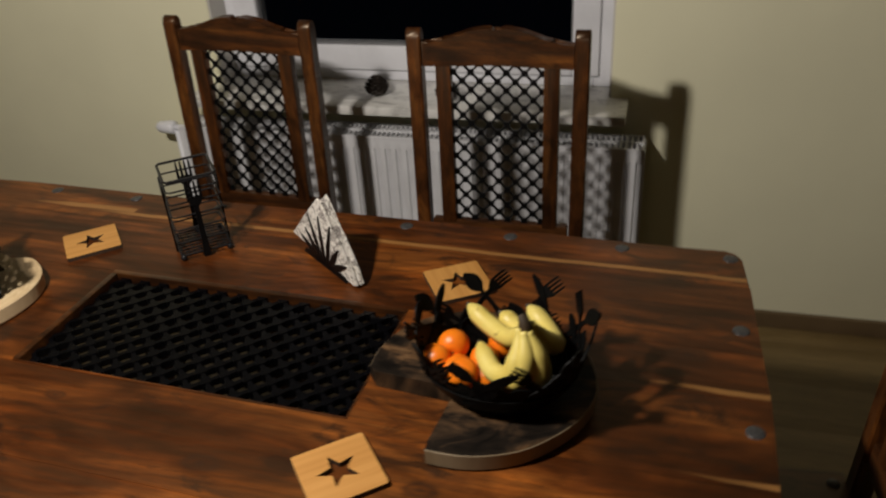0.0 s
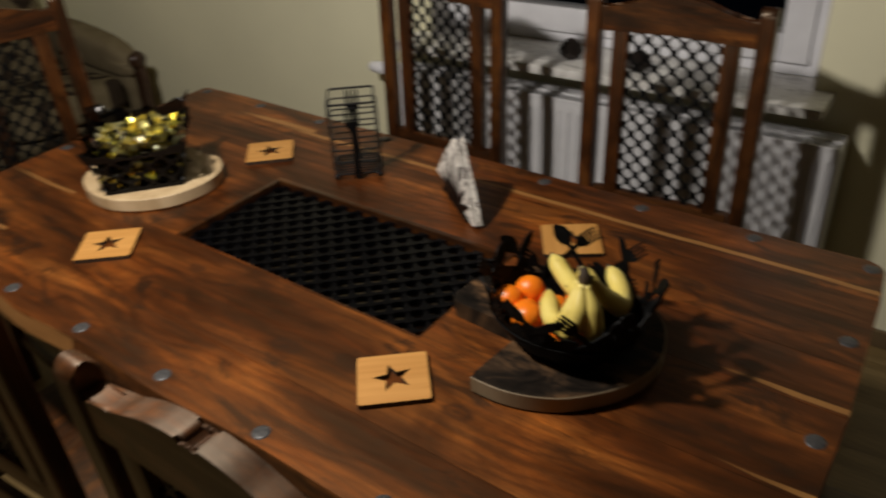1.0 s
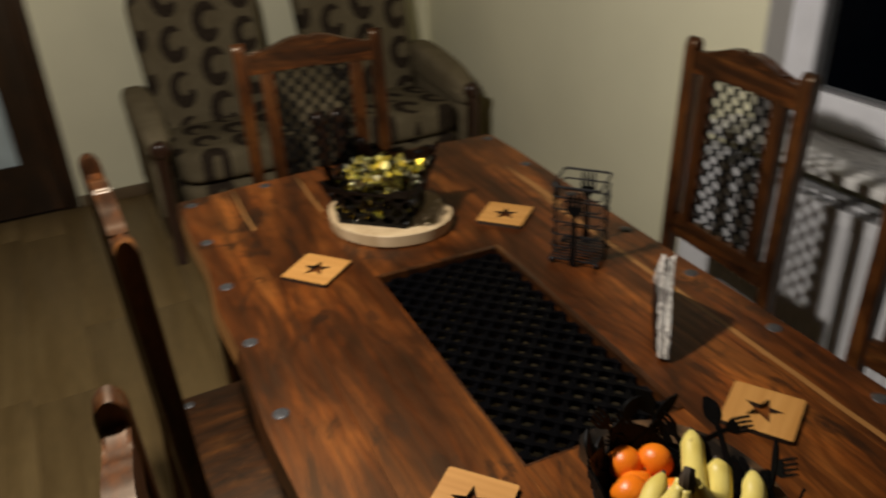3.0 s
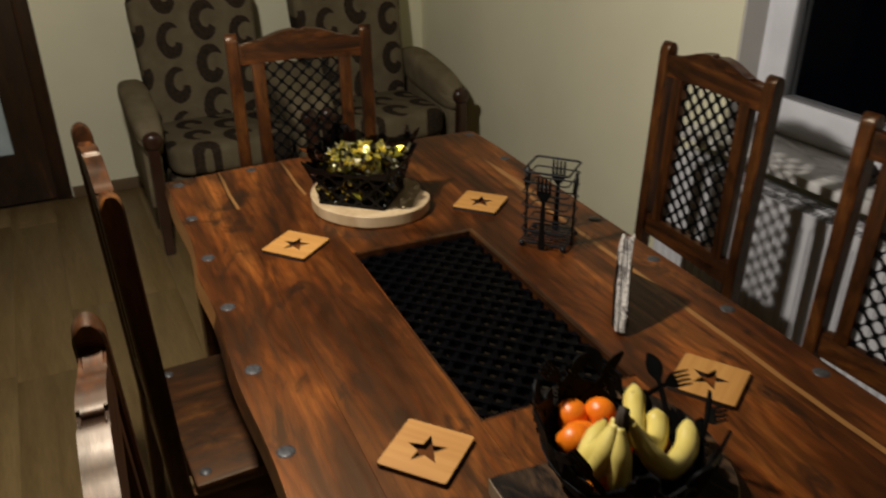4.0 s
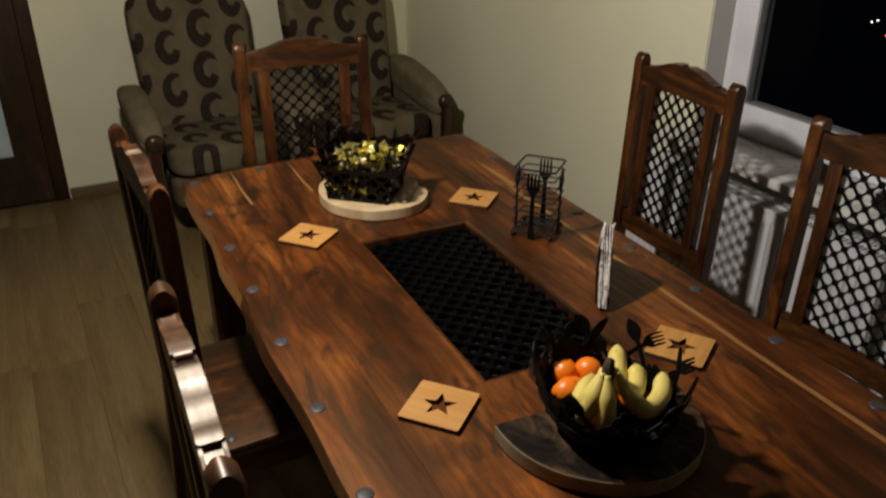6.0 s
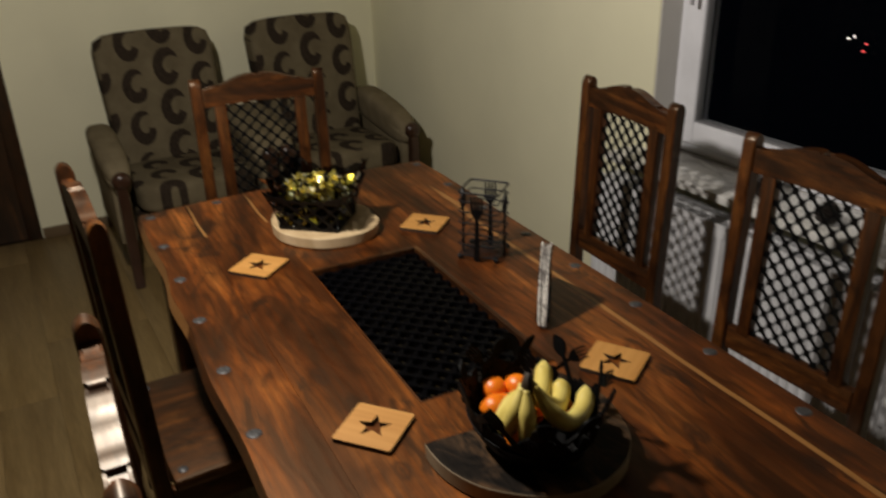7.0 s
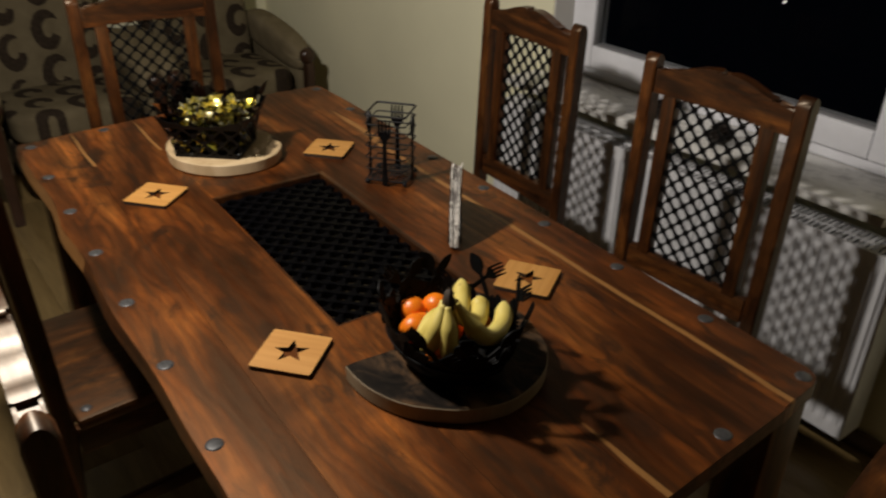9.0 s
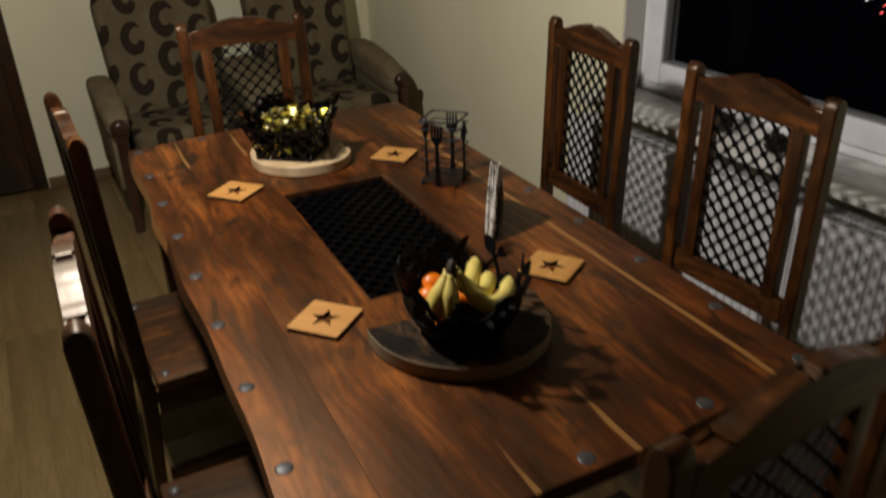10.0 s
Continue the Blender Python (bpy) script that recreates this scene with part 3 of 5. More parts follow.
def build_door():
    d = thing("door_1", "closed dark brown wooden door with a frosted glass strip", "door", ROOM @ pose(ROOM_W, -2.35, 0), kind="structure")
    bm = bmesh.new()
    for a, b in ((-0.45, -0.385), (0.385, 0.45)):
        box(bm, -0.19, 0.012, a, b, 0, 2.05, 0.004)
    box(bm, -0.19, 0.012, -0.385, 0.385, 1.985, 2.05, 0.004)
    part("door_frame", bm, MAT_DOOR, d)
    bm = bmesh.new()
    # leaf with a slot for the strip of glass
    for y0, y1, z0, z1 in ((-0.383, 0.125, 0.006, 1.98), (0.245, 0.383, 0.006, 1.98), (0.125, 0.245, 0.006, 0.25), (0.125, 0.245, 0.85, 1.98)):
        box(bm, -0.05, -0.012, y0, y1, z0, z1)
    part("door_leaf", bm, MAT_DOOR, d)
    bm = bmesh.new()
    box(bm, -0.036, -0.026, 0.125, 0.245, 0.25, 0.85)
    part("glass_strip", bm, MAT_FROST, d, "pale frosted glass strip")
    bm = bmesh.new()
    tube(bm, [(-0.02, -0.33, 1.03), (0.03, -0.33, 1.03), (0.035, -0.32, 1.03), (0.035, -0.22, 1.03)], 0.009, 10)
    part("door_handle", bm, MAT_STUD, d, "grey metal lever handle", True)


def build_window():
    w = thing("window_1", "white plastic window, dark night behind its glass", "window", ROOM @ pose(0, 0.09, 0), kind="structure")
    x0, x1, z0, z1 = WIN_X0 + 0.008, WIN_X1 - 0.008, WIN_Z0 - 0.002, WIN_Z1 - 0.004

    def ring(name, a, b, c, d, w_side, w_low, y0, y1, mat, bevel=0.004):
        bm = bmesh.new()
        box(bm, a, a + w_side, y0, y1, c, d, bevel)
        box(bm, b - w_side, b, y0, y1, c, d, bevel)
        box(bm, a + w_side, b - w_side, y0, y1, c, c + w_low, bevel)
        box(bm, a + w_side, b - w_side, y0, y1, d - w_side, d, bevel)
        part(name, bm, mat, w)

    ring("window_frame", x0, x1, z0, z1, 0.05, 0.05, 0, 0.07, MAT_PVC)
    ring("window_sash", x0 + 0.036, x1 - 0.036, z0 + 0.036, z1 - 0.036, 0.078, 0.078, -0.016, 0.054, MAT_PVC, 0.008)
    ring("window_gasket", x0 + 0.113, x1 - 0.113, z0 + 0.113, z1 - 0.113, 0.005, 0.005, -0.008, 0.03, MAT_RUBBER, 0.001)
    bm = bmesh.new()
    box(bm, x0 + 0.112, x1 - 0.112, 0.012, 0.018, z0 + 0.112, z1 - 0.112)
    pane = part("pane", bm, MAT_GLASS, w, "dark reflecting glass pane")
    pane.visible_shadow = False
    bm = bmesh.new()
    hx, hz = x0 + 0.097, 0.5 * (z0 + z1) - 0.065
    box(bm, hx - 0.015, hx + 0.015, -0.028, -0.014, hz - 0.035, hz + 0.035, 0.005)
    tube(bm, [(hx, -0.024, hz), (hx, -0.055, hz), (hx, -0.062, hz - 0.012), (hx, -0.060, hz - 0.13)], [0.009, 0.009, 0.010, 0.007], 10)
    part("window_handle", bm, MAT_PVC, w, "white plastic lever handle", True)
    bm = bmesh.new()
    box(bm, WIN_X0 - 0.06, WIN_X1 + 0.05, -0.145, 0.088, WIN_Z0 - 0.028, WIN_Z0, 0.006)
    s = setting("window_sill", bm, MAT_SILL, "white marbled window sill above the radiator", "window sill")


def build_radiator():
    r = thing("radiator", "white ribbed steel panel radiator below the window", "radiator", ROOM @ pose(-1.15, -0.03, 0))
    half, z0, z1, y0, y1 = 0.72, 0.09, 0.635, -0.105, -0.005
    # pressed front and rear panels with upright flutes
    for name, yy, sgn in (("front_panel", y0, 1), ("rear_panel", y1, -1)):
        bm = bmesh.new()
        pitch, n = 0.0335, 43
        line = []
        for i in range(n):
            x = -half + i * pitch
            line += [(x, 0.0), (x + 0.013, 0.0), (x + 0.017, 0.007), (x + 0.0295, 0.007)]
        line = [p for p in line if p[0] <= half]
        levels = [(z0, 0), (z0 + 0.035, 0), (z0 + 0.05, 1), (z1 - 0.05, 1), (z1 - 0.035, 0), (z1, 0)]
        rows = [[bm.verts.new((x, yy + sgn * d * k, z)) for x, d in line] for z, k in levels]
        for a, b in zip(rows, rows[1:]):
            for i in range(len(line) - 1):
                bm.faces.new((a[i], a[i + 1], b[i + 1], b[i]))
        part(name, bm, MAT_RAD, r)
    for sx in (-1, 1):
        bm = bmesh.new()
        box(bm, sx * half - 0.004, sx * half + 0.004, y0 - 0.002, y1 + 0.002, z0 - 0.002, z1 - 0.004, 0.002)
        part("side_panel", bm, MAT_RAD, r)
    # grille on top
    bm = bmesh.new()
    for yy in (y0 - 0.002, -0.058, y1 - 0.006):
        box(bm, -half, half, yy, yy + 0.008, z1 - 0.004, z1 + 0.004)
    for i in range(96):
        x = -half + 0.008 + i * 0.015
        box(bm, x, x + 0.006, y0 + 0.006, y1 - 0.006, z1 - 0.003, z1 + 0.002)
    part("top_grille", bm, MAT_RAD, r)
    bm = bmesh.new()
    for i in range(43):
        x = -half + 0.012 + i * 0.0335
        box(bm, x, x + 0.012, -0.088, -0.022, z0 + 0.02, z1 - 0.02)
    part("fins", bm, MAT_RAD, r, "thin white steel fins between the panels")
    bm = bmesh.new()
    tube(bm, [(-half, -0.055, 0.612), (-half - 0.05, -0.055, 0.612)], 0.011, 10)
    lathe(bm, [(0, 0), (0.021, 0), (0.023, 0.012), (0.019, 0.055), (0.012, 0.064), (0, 0.066)], 16, pose(-half - 0.050, -0.055, 0.612, 0, -90, 0))
    tube(bm, [(-half - 0.045, -0.055, 0.612), (-half - 0.045, -0.055, 0.12), (-half - 0.045, 0.03, 0.10)], 0.009, 10)
    part("valve", bm, MAT_PVC, r, "white thermostat valve with its pipe", True)
    for x in (-0.5, 0.5):
        bm = bmesh.new()
        box(bm, x - 0.02, x + 0.02, -0.004, 0.029, 0.2, 0.56, 0.003)
        part("bracket", bm, MAT_RAD, r)


def build_pine_cone(m):
    bm = bmesh.new()
    rng = random.Random(5)
    lathe(bm, [(0, 0), (0.016, 0.006), (0.019, 0.02), (0.013, 0.04), (0, 0.052)], 10)
    for k in range(70):
        h = k / 70
        a = k * 2.39996
        r = 0.024 * math.sin(math.pi * (0.18 + 0.76 * h)) + 0.004
        z = 0.006 + 0.046 * h
        tilt = 25 + 50 * h
        box(bm, -0.006, 0.006, -0.0035, 0.011, -0.0012, 0.0012, 0.0, pose(r * math.cos(a), r * math.sin(a), z) @ pose(0, 0, 0, tilt + rng.uniform(-8, 8), 0, math.degrees(a) - 90))
    ob = part("pine_cone", bm, MAT_CONE)
    ob.matrix_basis = m
    return tagged(ob, "dark open pine cone lying on the window sill", "pine cone", "cones on the sill")


def build_far_lights():
    rng = random.Random(3)
    spots = [(-22.1, 31.1, -4.9, 0), (-21.9, 31.2, -4.8, 0), (-21.5, 31.5, -5.1, 1), (-21.5, 31.4, -5.4, 1), (-20.5, 32.2, -5.05, 1), (-20.2, 32.5, -4.5, 0),
             (-19.9, 32.6, -4.8, 0), (-19.8, 32.45, -6.0, 0), (-19.75, 32.7, -4.95, 0), (-18.9, 33.0, -5.2, 0), (-18.2, 33.4, -4.7, 1), (-17.3, 33.9, -5.4, 0)]
    for x, y, z, red in spots:
        bm = bmesh.new()
        bmesh.ops.create_icosphere(bm, subdivisions=1, radius=0.034)
        ob = part("distant_lamp", bm, MAT_BULB_R if red else MAT_BULB_W)
        ob.location = (x, y, z)
        tagged(ob, "small red lamp far off in the night" if red else "small white lamp far off in the night", "distant light", "lights of the town")


# ---- chairs ----
def build_chair(m, label):
    """Faces local +y. The posts run from floor to top; the back leans a little."""
    c = thing("dining_chair", label, "chair", m, "chairs round the table")
    lean = 0.020

    def back_y(z):
        return -0.200 - lean * max(0.0, (z - 0.44) / 0.62)

    for sx in (-1, 1):
        bm = bmesh.new()
        rings = []
        levels = [(0.0, 0.008), (0.05, 0.006), (0.42, 0.0), (0.60, 0.0), (0.90, 0.0), (1.036, 0.0), (1.043, 0.0012), (1.049, 0.0035), (1.054, 0.0070), (1.0575, 0.0115), (1.059, 0.0165)]
        for z, inset in levels:
            y = back_y(z) + (0.03 * (0.42 - z) / 0.42 * -1 if z < 0.42 else 0)
            hx, hy = 0.0175 - inset * 0.08, 0.0185 - inset
            rings.append([bm.verts.new((sx * 0.1955 + a * hx, y + b * hy, z)) for a, b in ((-1, -0.8), (-0.8, -1), (0.8, -1), (1, -0.8), (1, 0.8), (0.8, 1), (-0.8, 1), (-1, 0.8))])
        for a, b in zip(rings, rings[1:]):
            for k in range(8):
                bm.faces.new((a[k], a[(k + 1) % 8], b[(k + 1) % 8], b[k]))
        bm.faces.new(rings[0][::-1])
        bm.faces.new(rings[-1])
        part("post", bm, MAT_CHAIR, c)
        bm = bmesh.new()
        box(bm, sx * 0.190 - 0.021, sx * 0.190 + 0.021, 0.150, 0.192, 0.0, 0.425, 0.004)
        part("leg", bm, MAT_CHAIR, c)
        # inner stile
        bm = bmesh.new()
        box(bm, sx * 0.128 - 0.0180, sx * 0.128 + 0.0180, -0.013, 0.013, 0.560, 0.978, 0.003)
        bmesh.ops.transform(bm, matrix=Matrix.Shear("XZ", 4, (0, 0)), verts=bm.verts)
        for v in bm.verts:
            v.co.y += back_y(v.co.z)
        part("stile", bm, MAT_CHAIR, c)
        # side apron and stretcher
        bm = bmesh.new()
        box(bm, sx * 0.188 - 0.011, sx * 0.188 + 0.011, -0.18, 0.15, 0.355, 0.425, 0.003)
        part("side_rail", bm, MAT_SEAT, c)
        bm = bmesh.new()
        box(bm, sx * 0.188 - 0.010, sx * 0.188 + 0.010, -0.19, 0.152, 0.15, 0.185, 0.003)
        part("stretcher", bm, MAT_SEAT, c)
    # carved top rail
    crown = smooth_line([(0.006, 1.056, 0), (0.012, 1.0615, 0), (0.030, 1.0615, 0), (0.060, 1.0565, 0), (0.090, 1.0465, 0), (0.112, 1.0385, 0), (0.128, 1.0360, 0)], 4)
    half = [(0.0, 1.053)] + [(p.x, p.y) for p in crown] + [(0.1285, 1.030), (0.142, 1.0275), (0.160, 1.0275), (0.177, 1.0285)]
    line = [(-x, z) for x, z in half[::-1]] + half[1:]
    low = [(0.177, 0.972), (0.1, 0.975), (0.0, 0.978), (-0.1, 0.975), (-0.177, 0.972)]
    bm = bmesh.new()
    vs = prism(bm, low + line, -0.0145, 0.0145, plane="xz")
    bmesh.ops.bevel(bm, geom=[e for e in bm.edges if abs(e.verts[0].co.y - e.verts[1].co.y) < 1e-6 and e.verts[0].co.z > 1.0], offset=0.004, segments=2, affect="EDGES")
    for v in bm.verts:
        v.co.y += back_y(v.co.z)
    part("top_rail", bm, MAT_RAIL, c)
    bm = bmesh.new()
    box(bm, -0.173, 0.173, -0.0125, 0.0125, 0.508, 0.568, 0.004)
    for v in bm.verts:
        v.co.y += back_y(v.co.z)
    part("bottom_rail", bm, MAT_RAIL, c)
    # iron lattice
    bm = bmesh.new()
    lattice(bm, -0.110, 0.110, 0.565, 0.980, 0.0425, 0.0047, 0.006, 0.0084)
    for v in bm.verts:
        v.co = Vector((v.co.x, back_y(v.co.y) + v.co.z, v.co.y))
    part("lattice", bm, MAT_IRON, c, "black iron lattice panel")
    # seat
    bm = bmesh.new()
    box(bm, -0.213, 0.213, -0.175, 0.205, 0.425, 0.455, 0.008)
    part("seat", bm, MAT_SEAT, c)
    for y in (0.16,):
        bm = bmesh.new()
        box(bm, -0.170, 0.170, y, y + 0.022, 0.355, 0.425, 0.003)
        part("front_rail", bm, MAT_RAIL, c)
    bm = bmesh.new()
    box(bm, -0.17, 0.17, -0.21, -0.19, 0.36, 0.424, 0.003)
    part("rear_rail", bm, MAT_RAIL, c)
    for x in (-0.18, 0.18):
        for y in (-0.15, 0.18):
            bm = bmesh.new()
            lathe(bm, [(0.012, 0), (0.0115, 0.002), (0.007, 0.005), (0, 0.006)], 12, pose(x, y, 0.454))
            part("stud", bm, MAT_STUD, c, "grey iron stud")
    return c


def chair_pose(cx, cy, heading):
    """Chair whose back's top stands at cx, cy and that faces heading degrees from +y."""
    return pose(cx, cy, 0, 0, 0, heading) @ pose(0, 0.22, 0)


# ---- table ----
TABLE_Z = 0.76


def build_table():
    t = thing("dining_table", "dark rosewood dining table with iron studs and lattice inset", "table", pose(0.02, 0.015, 0))
    ox, oy = 0.02, 0.015
    rng = random.Random(2)
    th = 0.032

    def near_edge(x):
        return -0.436 - 0.004 * math.sin(7.5 * x + 1.2) - 0.0022 * math.sin(17 * x) - (0.010 * max(0.0, 1 - abs(x + 0.30) / 0.16))

    def left_end(y):
        return -0.893 + 0.045 * max(0.0, (0.1 - y) / 0.55) ** 1.5

    def right_end(y):
        return 0.943 - 0.034 * max(0.0, y / 0.45)

    def board(name, outline, mat=MAT_TABLE, edge=MAT_TABLE, bevel=0.0, flare=0.0):
        bm = bmesh.new()
        prism(bm, outline, TABLE_Z - th, TABLE_Z, 0, 1)
        for v in bm.verts:
            if v.co.z < TABLE_Z - 0.01 and v.co.y < -0.40:
                v.co.y -= flare * (1.0 if v.co.x < 0.0 else max(0.45, 1 - 0.9 * v.co.x))
        top = [e for e in bm.edges if e.verts[0].co.z > TABLE_Z - 1e-4 and e.verts[1].co.z > TABLE_Z - 1e-4]
        if bevel:
            bmesh.ops.bevel(bm, geom=[e for e in top if min(abs((e.verts[0].co.y + e.verts[1].co.y) / 2 - q) for q in (seams[0], seams[4])) > 0.002], offset=bevel, segments=2, affect="EDGES")
        bmesh.ops.translate(bm, vec=(-ox, -oy, 0), verts=bm.verts)
        for f in bm.faces:
            f.material_index = 0 if f.calc_center_median().z > TABLE_Z - 0.005 else 1
        return part(name, bm, [mat, edge], t)

    px0, px1, py0, py1 = -0.266, 0.345, -0.128, 0.155
    R = 0.941
    n = 46
    xs = [-0.853 + i * (R - 0.012 + 0.853) / n for i in range(n + 1)]
    front = [(x, near_edge(x)) for x in xs]
    seams = [-0.312, py0, 0.045, py1, 0.345]
    g = 0.0003
    board("plank", front + [(R, -0.425), (right_end(seams[0]), seams[0] - g), (left_end(seams[0]), seams[0] - g), (left_end(-0.42) + 0.006, -0.418)], MAT_TABLE, MAT_EDGE, 0.003, 0.009)
    board("plank", [(left_end(seams[0]), seams[0] + g), (right_end(seams[0]), seams[0] + g), (right_end(py0), py0 - g), (left_end(py0), py0 - g)])
    for a, b in ((py0, seams[2]), (seams[2], py1)):
        board("plank", [(left_end(a), a + g), (px0 - g, a + g), (px0 - g, b - g), (left_end(b), b - g)])
        board("plank", [(px1 + g, a + g), (right_end(a), a + g), (right_end(b), b - g), (px1 + g, b - g)])
    board("plank", [(left_end(py1), py1 + g), (right_end(py1), py1 + g), (right_end(seams[4]), seams[4] - g), (left_end(seams[4]), seams[4] - g)])
    arc = [(R - 0.066 + 0.030 * math.cos(a), 0.434 + 0.030 * math.sin(a)) for a in (i * math.pi / 12 for i in range(7))]
    arc2 = [(-0.873 - 0.020 * math.sin(a), 0.442 + 0.020 * math.cos(a)) for a in (i * math.pi / 8 for i in range(5))]
    far = [(x, 0.463 + 0.002 * math.sin(6 * x)) for x in (0.8 - 0.08 * i for i in range(20))]
    board("plank", [(left_end(seams[4]), seams[4] + g), (right_end(seams[4]), seams[4] + g)] + arc + far + arc2, bevel=0.003)
    # rim of the inset: a dark moulding on the long far side and the end, a thin lip on the near side
    for a, high, mat in (((px0, px1, py0, py0 + 0.0035), 0.0015, MAT_TABLE), ((px0, px1, py1 - 0.012, py1), 0.003, MAT_RIM_DARK),
                         ((px0, px0 + 0.012, py0 + 0.0035, py1 - 0.012), 0.003, MAT_RIM_DARK), ((px1 - 0.003, px1, py0 + 0.0035, py1 - 0.012), 0.001, MAT_RIM_DARK)):
        bm = bmesh.new()
        box(bm, a[0] - ox, a[1] - ox, a[2] - oy, a[3] - oy, TABLE_Z - 0.030, TABLE_Z + high, 0.0012)
        part("inset_rim", bm, mat, t, "dark moulded wooden rim" if mat is MAT_RIM_DARK else "")
    bm = bmesh.new()
    lattice(bm, px0 + 0.011 - ox, px1 - 0.003 - ox, py0 + 0.003 - oy, py1 - 0.011 - oy, 0.0425, 0.0080, 0.012, 0.0112, z=TABLE_Z - 0.014)
    part("inset_lattice", bm, MAT_INSET, t, "black iron lattice let into the table top")
    # iron studs
    for x, y in ([(0.068 + 0.2205 * k, -0.412) for k in range(-4, 4)] + [(0.024 + 0.2205 * k, 0.437) for k in range(-4, 4)] + [(0.885, 0.437)]
                 + [(0.900, 0.215), (0.916, -0.02), (0.913, -0.25), (-0.845, -0.22), (-0.865, 0.0), (-0.868, 0.22)]):
        bm = bmesh.new()
        lathe(bm, [(0.0145, -0.001), (0.0138, 0.0006), (0.010, 0.0014), (0.004, 0.0019), (0, 0.0020)], 14, pose(x - ox, y - oy, TABLE_Z, rng.uniform(-3, 3), rng.uniform(-3, 3), 0))
        part("stud", bm, MAT_STUD, t, "grey iron stud", True)
    # frame and legs
    for a in ((-0.78, 0.84, -0.375, -0.35), (-0.78, 0.84, 0.375, 0.40), (-0.805, -0.78, -0.375, 0.40), (0.84, 0.865, -0.375, 0.40)):
        bm = bmesh.new()
        box(bm, a[0] - ox, a[1] - ox, a[2] - oy, a[3] - oy, TABLE_Z - 0.12, TABLE_Z - th - 0.001, 0.003)
        part("apron", bm, MAT_SEAT if a[1] - a[0] < 0.1 else MAT_RAIL, t)
    for x in (-0.80, 0.86):
        for y in (-0.37, 0.395):
            bm = bmesh.new()
            box(bm, x - 0.042 - ox, x + 0.042 - ox, y - 0.042 - oy, y + 0.042 - oy, 0.0, TABLE_Z - th - 0.001, 0.005)
            part("leg", bm, MAT_CHAIR, t)


# ---- things on the table ----
def build_coaster(x, y, heading, size=0.106):
    c = new("coaster")
    c.matrix_basis = pose(x, y, TABLE_Z + 0.0005, 0, 0, heading)
    tagged(c, "square honey-coloured wooden coaster with a cut-out star", "coaster", "star coasters on the table")
    bm = bmesh.new()
    h, th = size / 2, 0.008
    star = []
    for k in range(10):
        r = 0.031 if k % 2 == 0 else 0.0125
        a = math.radians(90 + 36 * k + 12)
        star.append((r * math.cos(a), r * math.sin(a)))
    cr = 0.004
    corners = []
    for sx, sy, a0 in ((1, 1, 0), (-1, 1, 90), (-1, -1, 180), (1, -1, 270)):
        for da in (0, 45, 90):
            a = math.radians(a0 + da)
            corners.append((sx * (h - cr) + cr * math.cos(a), sy * (h - cr) + cr * math.sin(a)))
    # ring between outline and star, walked by angle
    for z in (0.0, th):
        outer = [bm.verts.new((a, b, z)) for a, b in corners]
        inner = [bm.verts.new((a, b, z)) for a, b in star]
        edges = [bm.edges.new((loop[i], loop[(i + 1) % len(loop)])) for loop in (outer, inner) for i in range(len(loop))]
        bmesh.ops.triangle_fill(bm, edges=edges, use_beauty=True)
        if z == 0.0:
            low_o, low_i = outer, inner
    for low, top in ((low_o, outer), (low_i, inner)):
        for i in range(len(low)):
            j = (i + 1) % len(low)
            bm.faces.new((low[i], low[j], top[j], top[i])).material_index = 1
    ob = part("board", bm, [MAT_BAMBOO, MAT_CHAR], c)
    return c


